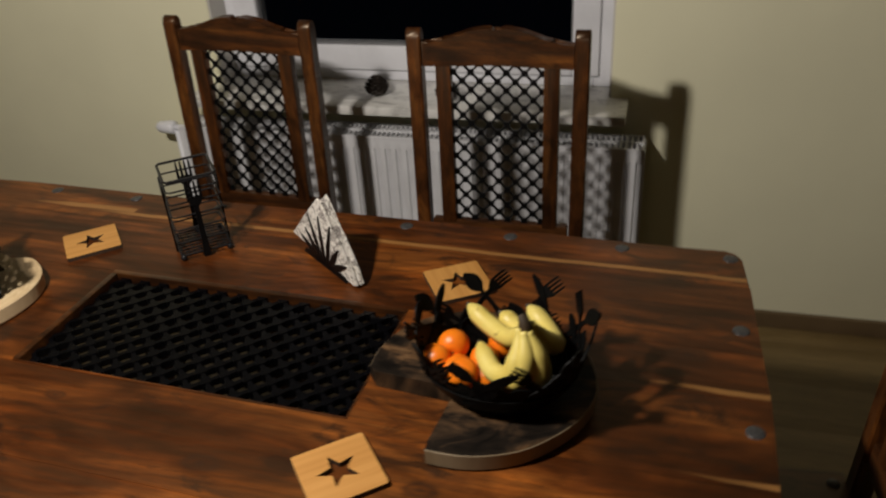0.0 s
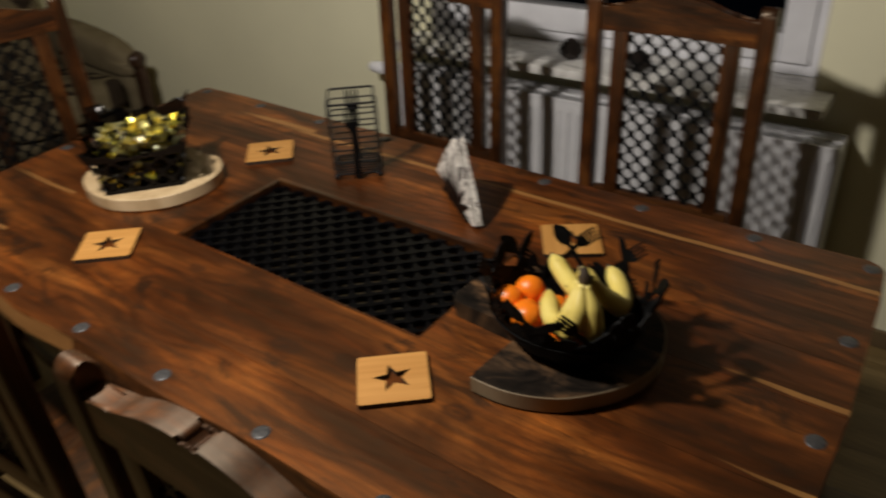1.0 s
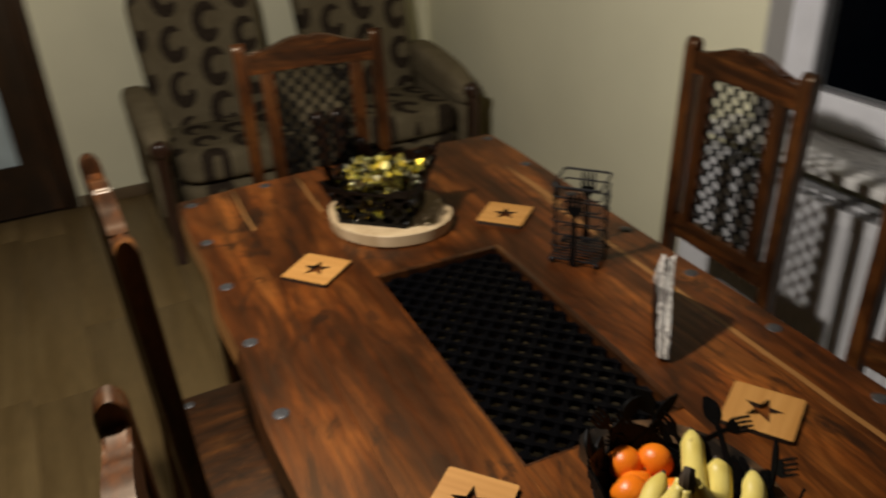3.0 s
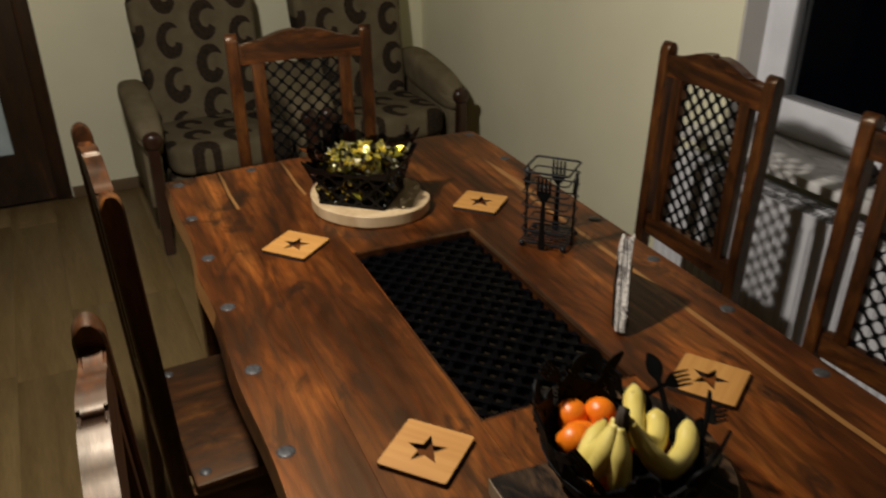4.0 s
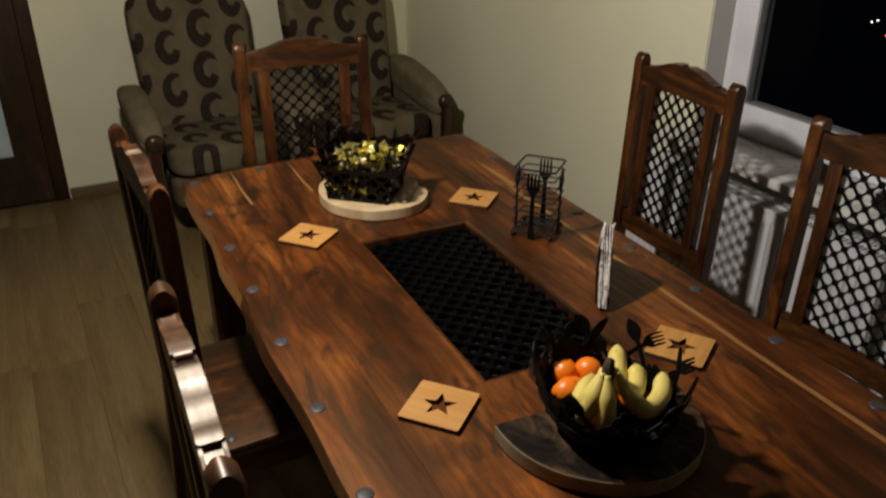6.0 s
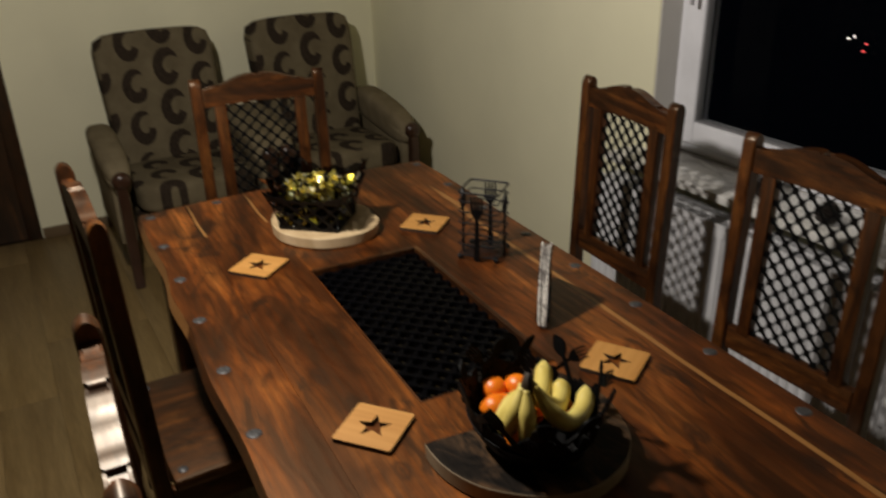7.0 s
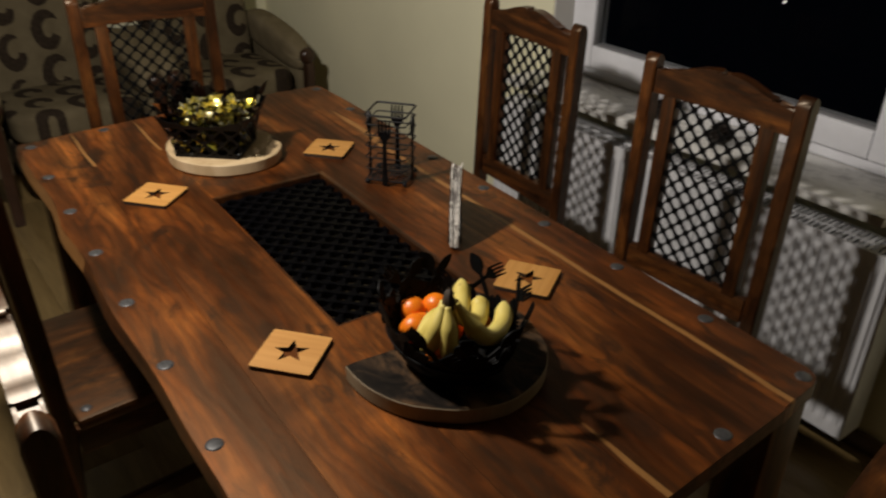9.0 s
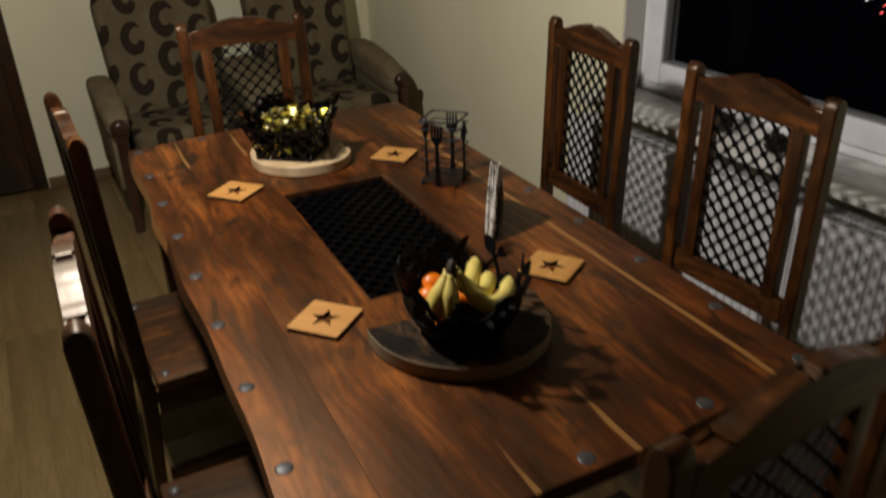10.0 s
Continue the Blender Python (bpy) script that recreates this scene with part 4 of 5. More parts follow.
def build_slab(name, label, cx, cy, r, seed, face, rim, squeeze=(1, 1, 0), notch=None, wedge=None):
    """A slice of a tree trunk, with an uneven outline."""
    bm = bmesh.new()
    rng = random.Random(seed)
    ph = [rng.uniform(0, 6.28) for _ in range(5)]
    th = 0.030
    n = 64
    rings = []
    for z, inset in ((0.0, 0.004), (0.004, 0.0008), (th - 0.0012, 0.0), (th, 0.0012)):
        ring = []
        for k in range(n):
            a = 2 * math.pi * k / n
            q = r * (1 + 0.025 * math.sin(2 * a + ph[0]) + 0.018 * math.sin(3 * a + ph[1]) + 0.005 * math.sin(7 * a + ph[2]) + 0.002 * math.sin(13 * a + ph[3]))
            if notch:
                d = math.atan2(math.sin(a - notch[0]), math.cos(a - notch[0]))
                q *= 1 - notch[1] * math.exp(-(d / notch[2]) ** 2)
            x, y = (q - inset) * math.cos(a), (q - inset) * math.sin(a)
            if wedge is not None and wedge[0] < a < wedge[1]:
                # the sawn-out piece: two straight cuts that meet at a point
                f = (a - wedge[0]) / (wedge[1] - wedge[0])
                end = wedge[0] if f < 0.5 else wedge[1]
                g = 1 - abs(2 * f - 1)
                x = r * math.cos(end) * (1 - g) + wedge[2] * g
                y = r * math.sin(end) * (1 - g) + wedge[3] * g
            ring.append(bm.verts.new((x * squeeze[0], y * squeeze[1], z)))
        rings.append(ring)
    slab = thing(name, label, "wooden slab", pose(cx, cy, TABLE_Z + 0.0005, 0, 0, squeeze[2]))
    top = [v.co.copy() for v in rings[-1]]
    for a, b in zip(rings, rings[1:]):
        for k in range(n):
            f = bm.faces.new((a[k], a[(k + 1) % n], b[(k + 1) % n], b[k]))
            mid_a = 2 * math.pi * (k + 0.5) / n
            # the sawn cuts are as dark as the face
            f.material_index = 1 if wedge is not None and wedge[0] - 0.05 < mid_a < wedge[1] + 0.05 else 0
    bm.faces.new(rings[0][::-1])
    part("rim", bm, [rim, face], slab)
    bm = bmesh.new()
    mid = bm.verts.new((0, 0, th + 0.0004))
    inner = [bm.verts.new(Vector((0.5 * p.x, 0.5 * p.y, th + 0.0003))) for p in top]
    outer = [bm.verts.new(p) for p in top]
    for k in range(n):
        j = (k + 1) % n
        bm.faces.new((inner[k], outer[k], outer[j], inner[j]))
        bm.faces.new((mid, inner[k], inner[j]))
    part("face", bm, face, slab)
    return slab


def cutlery(bm, kind, place, length, scale=1.0, thick=0.003, t0=0.0):
    """Flat cut-out fork, spoon or knife laid along place(s) -> centre, side, normal, with s from 0 to length."""
    def strip(s0, s1, widths, shift=0.0):
        n = len(widths)
        rows = [place(s0 + (s1 - s0) * i / (n - 1)) for i in range(n)]
        ribbon(bm, [c + shift * sd for c, sd, nm in rows], [sd for c, sd, nm in rows], [nm for c, sd, nm in rows], widths, thick)

    head = 0.044 * scale
    neck = length - head
    w = 0.0082 * scale
    strip(t0, neck + 0.002, [w * 1.5, w * 1.5, w * 1.2, w, w, w, w * 0.9, w * 0.85])
    if kind == "spoon":
        strip(neck, length, [w, 0.018 * scale, 0.0255 * scale, 0.028 * scale, 0.0275 * scale, 0.023 * scale, 0.014 * scale, 0.004])
    elif kind == "knife":
        strip(neck - 0.02 * scale, length, [w, 0.014 * scale, 0.016 * scale, 0.016 * scale, 0.013 * scale, 0.003])
    else:
        strip(neck, neck + 0.018 * scale, [w, 0.017 * scale, 0.024 * scale, 0.0255 * scale])
        for k in (-1.5, -0.5, 0.5, 1.5):
            strip(neck + 0.016 * scale, length, [0.0042 * scale, 0.0040 * scale, 0.0024 * scale], k * 0.0069 * scale)


def build_fruit_bowl(cx, cy):
    b = thing("fruit_bowl", "black iron fruit bowl made of forks and spoons", "bowl", pose(cx, cy, TABLE_Z + 0.031))
    prof = [(0.070, 0.003), (0.094, 0.018), (0.108, 0.040), (0.117, 0.064), (0.125, 0.088), (0.134, 0.112), (0.144, 0.130)]

    def wall(s):
        s = max(0.0, min(0.9999, s)) * (len(prof) - 1)
        i = int(s)
        f = s - i
        return tuple(prof[i][k] * (1 - f) + prof[i + 1][k] * f for k in (0, 1))

    def run(a0, a1, s0, s1):
        length = 0.0
        last = None
        pts = []
        for i in range(25):
            f = i / 24
            r, z = wall(s0 + (s1 - s0) * f)
            a = a0 + (a1 - a0) * f
            p = Vector((r * math.cos(a), 0.80 * r * math.sin(a), z))
            if last is not None:
                length += (p - last).length
            pts.append((length, p))
            last = p

        def place(s):
            s = max(0.0, min(length, s))
            i = 0
            while i < len(pts) - 2 and pts[i + 1][0] < s:
                i += 1
            f = (s - pts[i][0]) / max(1e-6, pts[i + 1][0] - pts[i][0])
            p = pts[i][1].lerp(pts[i + 1][1], f)
            d = (pts[i + 1][1] - pts[i][1]).normalized()
            out = Vector((p.x, p.y, 0)).normalized()
            nrm = (out - d * out.dot(d)).normalized()
            return p, d.cross(nrm), nrm
        return place, length

    rng = random.Random(11)
    n = 12
    for k in range(n):
        a = 2 * math.pi * k / n
        for twist, kind, top in ((0.78, "fork" if k % 2 else "spoon", 0.84), (-0.80, "spoon" if k % 3 else "fork", 0.78)):
            j = rng.uniform(-0.12, 0.12)
            place, length = run(a + j, a + j + twist * rng.uniform(0.7, 1.25), 0.0, 0.85 * top * rng.uniform(0.84, 1.0))
            bm = bmesh.new()
            cutlery(bm, kind, place, length, 0.92)
            part(kind, bm, MAT_BOWL, b)
        # a lower piece across the wall
        for lap, rise in ((0.85, 0.55), (-0.9, 0.66), (1.0, 0.76)):
            j = rng.uniform(0, 0.4)
            place, length = run(a + j, a + j + lap, 0.10, 0.85 * rise * rng.uniform(0.8, 1.0))
            bm = bmesh.new()
            kind = ("knife", "fork", "spoon")[k % 3]
            cutlery(bm, kind, place, length, 0.80)
            part(kind, bm, MAT_BOWL, b)
    # a crown of pieces that stick out slantwise and cross above the rim
    crown = random.Random(21)
    for k in range(18):
        deg = 20 * k + crown.uniform(-6, 6)
        lean = (0.55 if k % 2 else -0.50) * crown.uniform(0.7, 1.25)
        back = 0.5 + 0.5 * math.cos(radians(deg - 60))
        place, length = run(radians(deg), radians(deg) + lean, 0.42, 0.80 + 0.20 * back * crown.uniform(0.8, 1.0))
        bm = bmesh.new()
        kind = ("spoon", "fork", "spoon", "knife", "fork")[k % 5]
        cutlery(bm, kind, place, length, 0.86)
        part(kind, bm, MAT_BOWL, b)
    bm = bmesh.new()
    lathe(bm, [(0, 0.0), (0.072, 0.0), (0.090, 0.010), (0.104, 0.026), (0.1185, 0.050), (0.1165, 0.0505), (0.101, 0.027), (0.087, 0.012), (0.070, 0.004), (0, 0.004)], 36)
    bmesh.ops.scale(bm, vec=(1, 0.80, 1), verts=bm.verts)
    part("base_dish", bm, MAT_BOWL, b, "black iron dish at the bottom")
    for s in (0.30,):
        r, z = wall(s)
        bm = bmesh.new()
        tube(bm, [(r * math.cos(a), 0.80 * r * math.sin(a), z) for a in (2 * math.pi * i / 40 for i in range(41))], 0.0025, 6)
        part("ring", bm, MAT_BOWL, b)


def build_orange(x, y, z, r, turn):
    o = thing("mandarin", "small ripe mandarin lying in the fruit bowl", "mandarin", pose(x, y, z, turn, 0.7 * turn, 20), "mandarins in the bowl")
    bm = bmesh.new()
    bmesh.ops.create_uvsphere(bm, u_segments=24, v_segments=16, radius=r)
    for v in bm.verts:
        v.co.z *= 0.94
        d = math.hypot(v.co.x, v.co.y)
        if v.co.z > 0:
            v.co.z -= 0.004 * math.exp(-(d / 0.007) ** 2)
    part("peel", bm, MAT_ORANGE, o, smooth=True)
    bm = bmesh.new()
    lathe(bm, [(0.0022, 0), (0.002, 0.001), (0, 0.0013)], 7, pose(0, 0, 0.94 * r - 0.004))
    part("stalk_scar", bm, MAT_SCAR, o)


def build_bananas():
    stem = Vector((0.602, -0.076, 0.955))
    b = thing("banana_bunch", "bunch of ripe yellow bananas in the fruit bowl", "bananas", pose(stem.x, stem.y, 0.80))
    off = Vector((stem.x, stem.y, 0.80))
    mid = Vector((0.575, -0.035, 0.890))
    runs = [
        [(0.598, -0.068, 0.937), (0.594, -0.050, 0.900), (0.568, -0.026, 0.872), (0.525, 0.008, 0.868), (0.488, 0.034, 0.880)],
        [(0.596, -0.080, 0.934), (0.598, -0.098, 0.898), (0.588, -0.108, 0.866), (0.555, -0.085, 0.853), (0.525, -0.042, 0.866)],
        [(0.612, -0.068, 0.936), (0.630, -0.050, 0.897), (0.640, -0.022, 0.868), (0.615, 0.028, 0.862), (0.582, 0.056, 0.876)],
        [(0.606, -0.066, 0.934), (0.610, -0.044, 0.895), (0.597, -0.014, 0.868), (0.565, 0.018, 0.864), (0.542, 0.032, 0.874)],
        [(0.604, -0.086, 0.934), (0.610, -0.102, 0.898), (0.604, -0.110, 0.872), (0.590, -0.108, 0.850)],
        [(0.610, -0.082, 0.932), (0.624, -0.090, 0.897), (0.630, -0.092, 0.868), (0.628, -0.086, 0.845)],
    ]
    for run in runs:
        line = smooth_line([mid + 0.92 * (Vector(p) - mid) - off for p in run], 6)
        n = len(line)
        radii = []
        for i in range(n):
            f = i / (n - 1)
            body = 0.0149 * min(1.0, (f / 0.30) ** 0.7 if f > 0 else 0.0) * min(1.0, ((1 - f) / 0.13) ** 0.55 if f < 1 else 0.0)
            radii.append(max(0.0058 if f < 0.5 else 0.0042, body))
        bm = bmesh.new()
        tube(bm, line, radii, 7)
        fruit = part("banana", bm, MAT_BANANA, b, smooth=True)
        bm = bmesh.new()
        d = (line[-1] - line[-2]).normalized()
        tube(bm, [line[-1] - 0.002 * d, line[-1] + 0.004 * d], [0.0045, 0.003], 7)
        part("tip", bm, MAT_BTIP, fruit)
    bm = bmesh.new()
    tube(bm, [mid + 0.92 * (Vector(p) - mid) - off for p in ((0.604, -0.077, 0.924), (0.604, -0.077, 0.938), (0.602, -0.075, 0.946), (0.598, -0.070, 0.950))], [0.0095, 0.0095, 0.0075, 0.0065], 9)
    part("stem", bm, MAT_STEM, b, "dark dried stem")


def build_cutlery_rack(cx, cy, heading):
    r = thing("cutlery_holder", "square black wire holder with cut-out cutlery on its sides", "cutlery holder", pose(cx, cy, TABLE_Z + 0.001, 0, 0, heading))
    h, top = 0.049, 0.172
    for z, rad in ((0.012, 0.0022), (0.040, 0.0018), (0.068, 0.0018), (0.096, 0.0018), (0.124, 0.0018), (0.150, 0.0018), (top, 0.0026)):
        bm = bmesh.new()
        tube(bm, [(h, 0, z), (h, h - 0.006, z), (h - 0.006, h, z), (-h + 0.006, h, z), (-h, h - 0.006, z), (-h, -h + 0.006, z), (-h + 0.006, -h, z), (h - 0.006, -h, z), (h, -h + 0.006, z), (h, 0, z)], rad, 6)
        part("wire_ring", bm, MAT_WIRE, r)
    for k in range(-3, 4):
        for ends in (((k * 0.0125, -h, 0.011), (k * 0.0125, h, 0.011)), ((-h, k * 0.0125, 0.0125), (h, k * 0.0125, 0.0125))):
            bm = bmesh.new()
            tube(bm, ends, 0.0014, 6)
            part("floor_wire", bm, MAT_WIRE, r)
    for k in range(4):
        kind = ("spoon", "fork", "spoon", "fork")[k]
        a = math.radians(90 * k)
        out = Vector((math.cos(a), math.sin(a), 0))
        side = Vector((-math.sin(a), math.cos(a), 0))
        bm = bmesh.new()
        cutlery(bm, kind, lambda s, out=out, side=side: (out * (h + 0.004) + Vector((0, 0, 0.002 + s)), side, out), top - 0.008, 1.22)
        part(kind, bm, MAT_IRON, r)
    for sx in (-1, 1):
        for sy in (-1, 1):
            bm = bmesh.new()
            bmesh.ops.create_uvsphere(bm, u_segments=10, v_segments=8, radius=0.0065, matrix=Matrix.Translation((sx * (h - 0.003), sy * (h - 0.003), 0.0062)))
            part("foot", bm, MAT_WIRE, r, smooth=True)


def build_napkins():
    ang = math.degrees(math.atan2(0.586, -0.81))
    hold = thing("napkin_holder", "black iron napkin holder with leaf-shaped plates", "napkin holder", pose(0.237, 0.200, TABLE_Z + 0.001, 0, 0, ang))
    # local x runs back along the stack, z up
    for sy in (-1, 1):
        bm = bmesh.new()
        base = [(0.035, 0.0), (0.185, 0.0), (0.185, 0.010), (0.035, 0.010)]
        prism(bm, base, sy * 0.0115 - 0.0012, sy * 0.0115 + 0.0012, plane="xz")
        plate = part("side_plate", bm, MAT_IRON, hold)
        for k in range(7):
            a = math.radians(20 + 23 * k)
            x0, z0 = 0.11 + 0.055 * math.cos(a), 0.006
            c, s = math.cos(a), math.sin(a)
            ln = 0.105 if 1 < k < 5 else 0.075
            mid = Vector((0.11 + 0.02 * c, sy * 0.0115, 0.004))
            d = Vector((c * 0.8, 0, s)).normalized()
            sd = Vector((-d.z, 0, d.x))
            bm = bmesh.new()
            ribbon(bm, [mid + d * ln * f for f in (0, 0.25, 0.5, 0.75, 1)], [sd] * 5, [Vector((0, 1, 0))] * 5, [0.004, 0.010, 0.013, 0.009, 0.002], 0.0024)
            part("leaf", bm, MAT_IRON, plate)
    bm = bmesh.new()
    box(bm, 0.03, 0.19, -0.014, 0.014, 0.0, 0.0025, 0.0008)
    part("base_plate", bm, MAT_IRON, hold)
    stack = thing("napkins", "stack of folded white printed paper napkins", "napkins", pose(0.237, 0.200, TABLE_Z + 0.0045, 0, 0, ang))
    rng = random.Random(7)
    for k in range(9):
        y = -0.0085 + 0.0020 * k
        bm = bmesh.new()
        j = lambda s=0.004: rng.uniform(-s, s)
        outline = [(0.002 + j(), 0.004 + j(0.002)), (0.010, 0.0), (0.235 + j(), 0.016 + j()), (0.222, 0.032), (0.112 + j(0.008), 0.140 + j(0.006)), (0.098, 0.140 + j(0.005)), (0.048, 0.083), (0.010 + j(), 0.026)]
        prism(bm, outline, y, y + 0.0017, plane="xz")
        bmesh.ops.subdivide_edges(bm, edges=[e for e in bm.edges if e.calc_length() > 0.03], cuts=3)
        for v in bm.verts:
            v.co.y += 0.004 * math.sin(30 * v.co.x + k) * v.co.z / 0.14 + (k - 4) * 0.0006 * v.co.z / 0.1
        part("napkin", bm, MAT_NAPKIN, stack)


def build_candy_basket(cx, cy, heading):
    b = thing("sweets_basket", "black openwork metal basket with flared corners", "basket", pose(cx, cy, TABLE_Z + 0.0315, 0, 0, heading))
    hx, hy, height = 0.079, 0.070, 0.086
    for k in range(4):
        bm = bmesh.new()
        w, d = (hx, hy) if k % 2 == 0 else (hy, hx)
        lattice(bm, -w, w, 0.0, height, 0.040, 0.0042, 0.003, 0.0085)
        box(bm, -w, w, 0.0, 0.008, -0.0018, 0.0018)
        # scalloped band along the top
        band = [(-w, height - 0.006)] + [(-w + 2 * w * i / 24, height + 0.022 * abs((i - 12) / 12) ** 2 + 0.003 * math.sin(i * 1.6)) for i in range(25)] + [(w, height - 0.006)]
        prism(bm, band, -0.0016, 0.0016)
        for v in bm.verts:
            flare = 1 + 0.22 * max(0.0, v.co.y / height) ** 1.6
            x, z, n = v.co.x * flare, v.co.y, d + 0.020 * max(0.0, v.co.y / height) ** 1.5 + v.co.z
            v.co = Vector((x, -n, z))
        bmesh.ops.transform(bm, matrix=pose(0, 0, 0, 0, 0, 90 * k), verts=bm.verts)
        part("side_panel", bm, MAT_IRON, b)
    bm = bmesh.new()
    box(bm, -hx, hx, -hy, hy, 0.0, 0.003)
    part("base_plate", bm, MAT_IRON, b)
    # crumpled film behind and at the sides
    rng = random.Random(9)
    film = thing("cellophane_wrap", "crumpled clear cellophane folded open round the basket", "wrapping film", pose(cx, cy, TABLE_Z + 0.0315, 0, 0, heading))
    bm = bmesh.new()
    n = 60
    rows = []
    for z, out in ((0.004, 0.004), (0.05, 0.012), (0.085, 0.022), (0.104, 0.034), (0.112, 0.044)):
        ring = []
        for k in range(n):
            a = 2 * math.pi * k / n
            c, s = math.cos(a), math.sin(a)
            q = 1 / max(abs(c) / (hx + out), abs(s) / (hy + out))
            corner = abs(math.sin(2 * a)) ** 3
            q *= 0.88 + rng.uniform(-0.05, 0.05) * (z / 0.1)
            zz = z + (0.028 * corner + rng.uniform(-0.014, 0.014)) * (z / 0.118) ** 2
            ring.append(bm.verts.new((q * c, q * s, zz)))
        rows.append(ring)
    spots = [[v.co.copy() for v in ring] for ring in rows]
    bm.free()
    # four folds that meet along the corners
    for q in range(4):
        bm = bmesh.new()
        cut = [(15 * q + 7 + i) % n for i in range(16)]
        strips = [[bm.verts.new(ring[k]) for k in cut] for ring in spots]
        for a, c in zip(strips, strips[1:]):
            for i in range(15):
                bm.faces.new((a[i], a[i + 1], c[i + 1], c[i]))
        part("film_fold", bm, MAT_FILM, film)
    # sweets in gold foil
    bm = bmesh.new()
    for k in range(330):
        x, y = rng.uniform(-1, 1) * (hx - 0.003), rng.uniform(-1, 1) * (hy - 0.003)
        z = rng.uniform(0.012, 0.092) + 0.036 * (1 - (x / hx) ** 2) * (1 - (y / hy) ** 2) * rng.random()
        size = rng.uniform(0.008, 0.014)
        mm = pose(x, y, z, rng.uniform(0, 360), rng.uniform(0, 360), rng.uniform(0, 360))
        made = bmesh.ops.create_icosphere(bm, subdivisions=1, radius=size, matrix=mm)
        for v in made["verts"]:
            v.co += Vector([rng.uniform(-1, 1) * 0.42 * size for _ in range(3)])
        # twisted ends of the wrapper
        for e in (-1, 1):
            tip = [mm @ Vector((e * size * a, size * w * e2, size * rng.uniform(-0.4, 0.4))) for a, w, e2 in ((0.7, 0.2, -1), (0.7, 0.2, 1), (2.0, 1.1, 1), (2.1, 0.1, 0), (2.0, 1.1, -1))]
            vs = [bm.verts.new(p) for p in tip]
            bm.faces.new((vs[0], vs[1], vs[2], vs[3]))
            bm.faces.new((vs[0], vs[3], vs[4]))
    ob = part("foil_sweets", bm, MAT_FOIL, flat=True)
    ob.matrix_basis = pose(cx, cy, TABLE_Z + 0.034, 0, 0, heading)
    tagged(ob, "heap of small sweets wrapped in shiny gold foil", "sweets", kind="stuff")


# ---- armchairs ----
def cushion(bm, sx, sy, sz, power=5.0, seg=18, top=0.0):
    """A stuffed block with soft edges, centred on the origin."""
    made = bmesh.ops.create_cube(bm, size=2.0)
    bmesh.ops.subdivide_edges(bm, edges=list({e for v in made["verts"] for e in v.link_edges}), cuts=seg // 2, use_grid_fill=True)
    for v in bm.verts:
        q = sum(abs(c) ** power for c in v.co) ** (1 / power)
        v.co = Vector((v.co.x / q * sx, v.co.y / q * sy, v.co.z / q * sz))


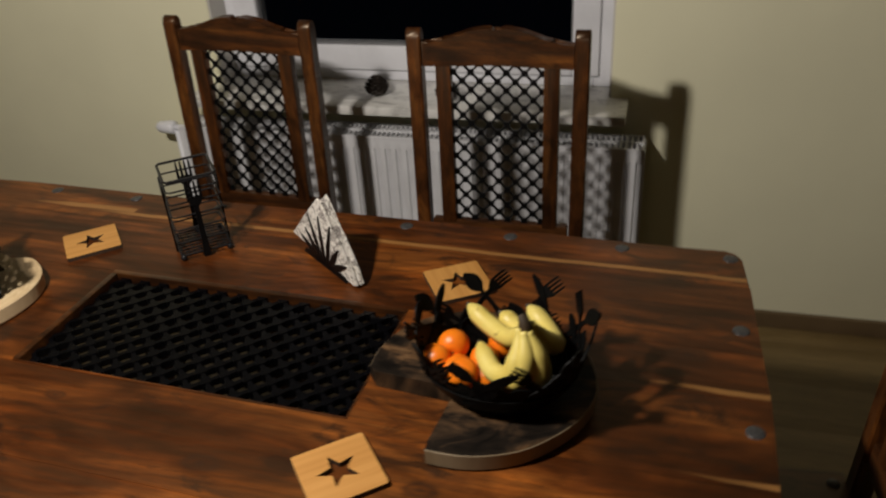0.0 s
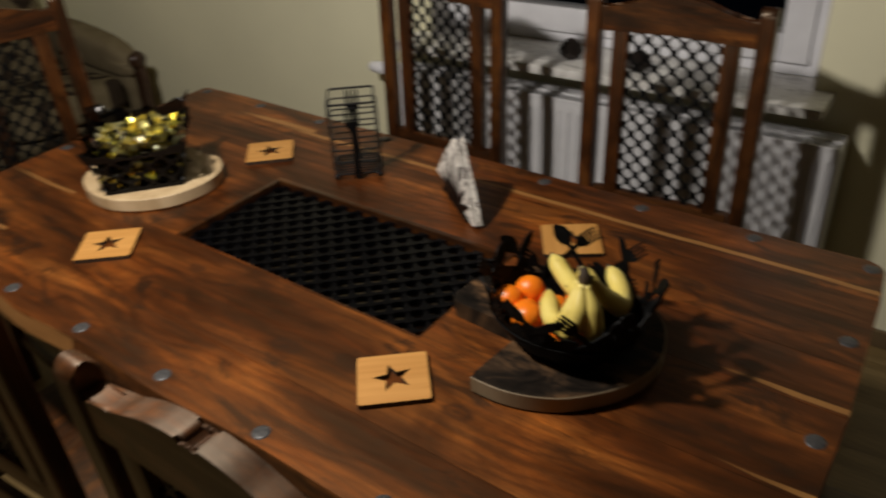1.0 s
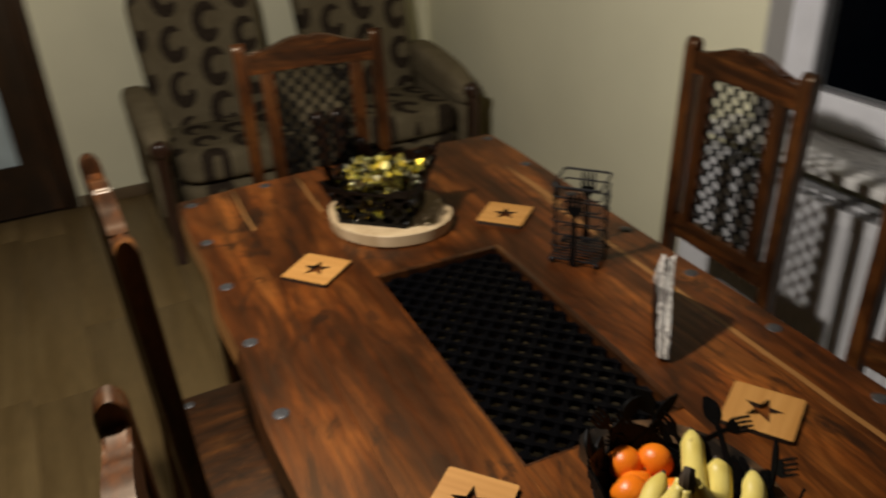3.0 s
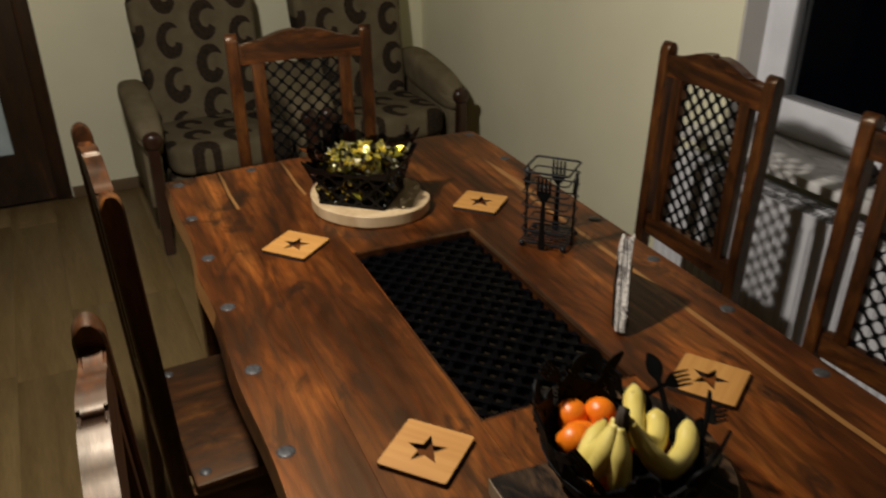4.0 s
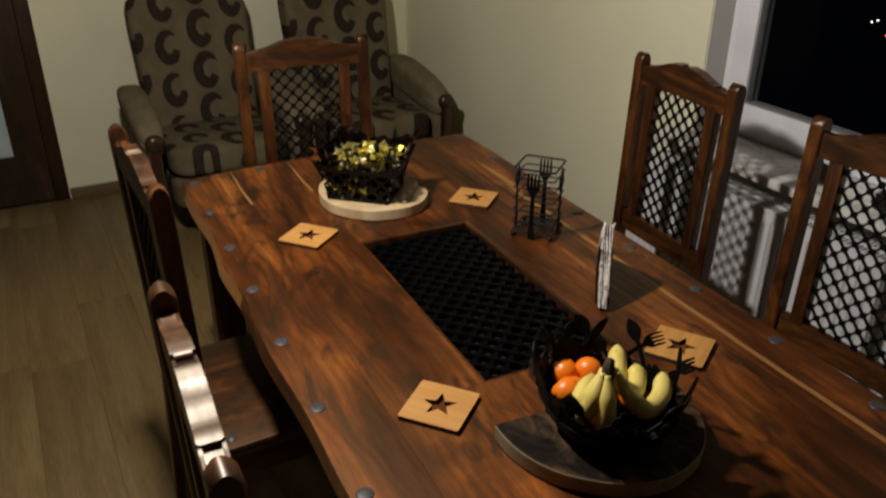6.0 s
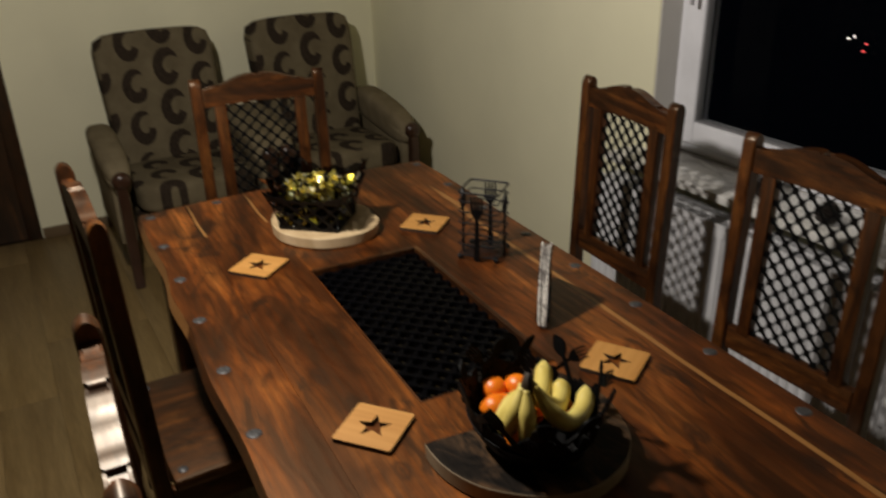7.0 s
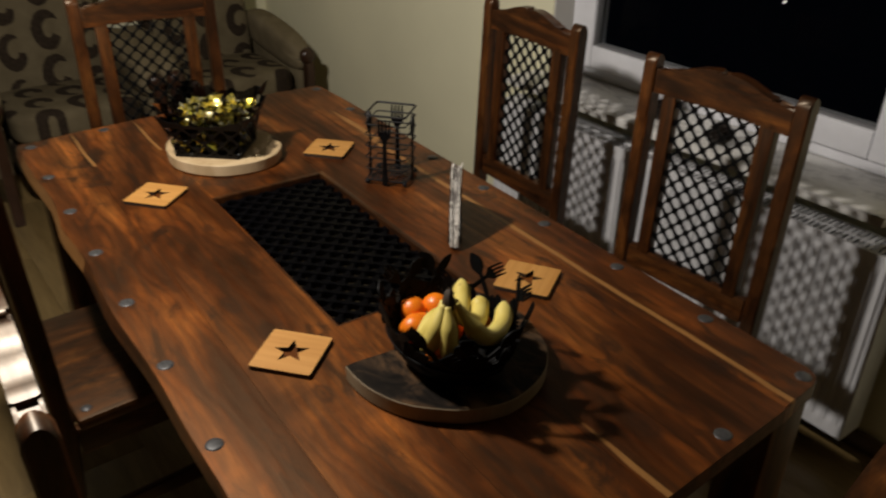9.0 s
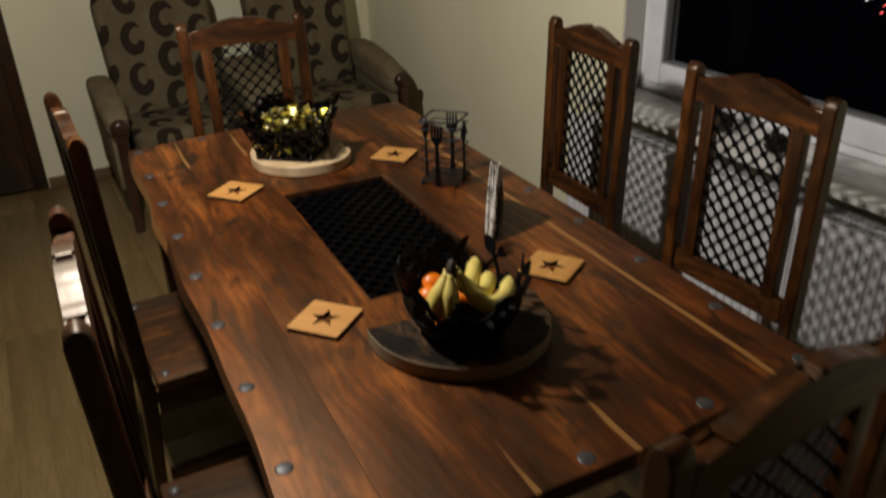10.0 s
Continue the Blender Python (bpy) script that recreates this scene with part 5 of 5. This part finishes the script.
def build_armchair(m, label):
    """Faces local +x; origin on the floor below the seat's front middle."""
    a = thing("armchair", label, "armchair", m, "armchairs against the wall")
    bm = bmesh.new()
    cushion(bm, 0.075, 0.268, 0.335, 10)
    for v in bm.verts:
        k = (v.co.z + 0.335) / 0.67
        v.co.y *= 0.93 + 0.09 * k
        v.co.z += 0.010 * (1 - (v.co.y / 0.268) ** 2) * (1 if v.co.z > 0.25 else 0)
    bmesh.ops.transform(bm, matrix=pose(-0.585, 0, 0.665, 0, -12, 0), verts=bm.verts)
    part("backrest", bm, MAT_CLOTH_BACK, a, "beige cloth back with dark hooked commas", True)
    bm = bmesh.new()
    cushion(bm, 0.285, 0.262, 0.070, 6)
    bmesh.ops.transform(bm, matrix=pose(-0.275, 0, 0.375, 0, -3, 0), verts=bm.verts)
    part("seat_cushion", bm, MAT_CLOTH_SEAT, a, "beige seat cushion with dark commas", True)
    bm = bmesh.new()
    cushion(bm, 0.29, 0.262, 0.075, 8)
    bmesh.ops.transform(bm, matrix=pose(-0.29, 0, 0.245), verts=bm.verts)
    part("seat_base", bm, MAT_CLOTH_SEAT, a, "", True)
    for s in (-1, 1):
        bm = bmesh.new()
        cushion(bm, 0.30, 0.058, 0.085, 3.6)
        for v in bm.verts:
            back = max(0.0, 0.5 - v.co.x / 0.6)
            v.co.z += 0.030 * back - 0.030 * (1 - back) ** 3 * (1 if v.co.z > 0 else 0.3)
            v.co.y *= 1 + 0.18 * v.co.z / 0.085
        bmesh.ops.transform(bm, matrix=pose(-0.32, s * 0.318, 0.505, 0, 3, 0), verts=bm.verts)
        arm = part("arm", bm, MAT_CLOTH_PLAIN, a, "plain beige padded arm", True)
        bm = bmesh.new()
        box(bm, -0.58, -0.06, s * 0.325 - 0.035, s * 0.325 + 0.035, 0.20, 0.47, 0.01)
        part("arm_side", bm, MAT_CLOTH_PLAIN, a)
        # carved front post with its round scroll
        bm = bmesh.new()
        lathe(bm, [(0, -0.012), (0.034, -0.012), (0.040, 0.0), (0.036, 0.018), (0.020, 0.026), (0, 0.028)], 20, pose(-0.010, s * 0.320, 0.500, 0, 90, 0))
        part("scroll", bm, MAT_DARKWOOD, a, "round dark wooden scroll", True)
        bm = bmesh.new()
        side = [(-0.030, 0.495), (0.006, 0.495), (0.016, 0.42), (0.004, 0.33), (-0.006, 0.24), (-0.010, 0.12), (-0.004, 0.0), (-0.038, 0.0), (-0.044, 0.12), (-0.040, 0.24), (-0.034, 0.33)]
        prism(bm, side, s * 0.325 - 0.021, s * 0.325 + 0.021, plane="xz")
        bmesh.ops.bevel(bm, geom=list(bm.edges), offset=0.005, segments=2, affect="EDGES")
        part("front_leg", bm, MAT_DARKWOOD, a)
        bm = bmesh.new()
        box(bm, -0.62, -0.58, s * 0.22 - 0.02, s * 0.22 + 0.02, 0.0, 0.30, 0.004)
        part("rear_leg", bm, MAT_DARKWOOD, a)
    return a


build_room()
build_door()
build_window()
build_radiator()
build_far_lights()
build_pine_cone(pose(-0.118, 1.215, 0.735))
build_pine_cone(pose(0.105, 1.205, 0.735, 0, 0, 70))
build_table()
CHAIR = "dark rosewood dining chair with black iron lattice back"
build_chair(chair_pose(-0.338, 0.870, 178.5), CHAIR + ", by radiator")
build_chair(chair_pose(0.346, 0.842, 183), CHAIR + ", by window")
build_chair(chair_pose(-1.128, 0.012, -90 - 5), CHAIR + ", by armchairs")
build_chair(chair_pose(-0.250, -0.590, 4), CHAIR + ", seat exposed")
build_chair(chair_pose(0.518, -0.625, 0), CHAIR + ", pushed in")
build_chair(chair_pose(1.185, 0.045, 97), CHAIR + ", standing free")
build_slab("tree_slice", "round smoky dark tree slice with a wedge sawn out", 0.520, -0.022, 0.169, 4, MAT_SMOKED, MAT_RIM, wedge=(radians(189), radians(258), -0.024, -0.036))
build_slab("tree_slice", "round pale tree slice with a knobbly rim", -0.496, -0.008, 0.142, 8, MAT_PALE_FACE, MAT_PALE, (1.06, 0.96, 20), (1.05, 0.12, 0.16))
build_fruit_bowl(0.556, -0.037)
for i, (x, y, z, r) in enumerate([(0.480, -0.012, 0.843, 0.024), (0.462, -0.046, 0.838, 0.0245), (0.511, -0.074, 0.842, 0.025), (0.495, -0.050, 0.822, 0.024),
                                  (0.550, 0.024, 0.824, 0.025), (0.578, -0.070, 0.816, 0.024), (0.545, -0.055, 0.822, 0.025), (0.530, -0.020, 0.822, 0.024)]):
    build_orange(x, y, z - (0.009 if z > 0.83 else 0.002), r, 37 * i + 100)
build_bananas()
build_cutlery_rack(-0.145, 0.282, 42)
build_napkins()
build_candy_basket(-0.484, -0.028, 50)
build_coaster(0.377, -0.230, 42)
build_coaster(-0.343, -0.230, 42)
build_coaster(-0.382, 0.235, 44)
build_coaster(0.410, 0.250, -56)
build_armchair(ROOM @ pose(-3.16, -1.255, 0), "high-backed beige armchair with dark comma pattern and wooden scrolls")
build_armchair(ROOM @ pose(-3.16, -0.53, 0), "high-backed beige patterned armchair standing in the corner")


def build_floor_boards():
    floor = bpy.data.objects["floor"]
    w, length = 0.19, 1.28
    shared = {}
    y, row = ROOM_S, 0
    rng = random.Random(1)
    while y < 0:
        x = ROOM_W - rng.uniform(0.1, 1.1)
        while x < ROOM_E:
            a, b = max(x, ROOM_W), min(x + length, ROOM_E)
            c, d = y, min(y + w, 0.0)
            key = (round(b - a, 4), round(d - c, 4))
            if b - a > 0.02 and d - c > 0.01:
                if key not in shared:
                    bm = bmesh.new()
                    g = 0.0003
                    box(bm, g, b - a - g, g, d - c - g, -0.007, 0.0, 0.0004)
                    ob = part("board", bm, MAT_FLOOR, floor)
                    shared[key] = ob.data
                else:
                    ob = new("board", shared[key])
                    ob.parent = floor
                ob.location = (a, c, 0)
            x += length
        y += w


build_floor_boards()
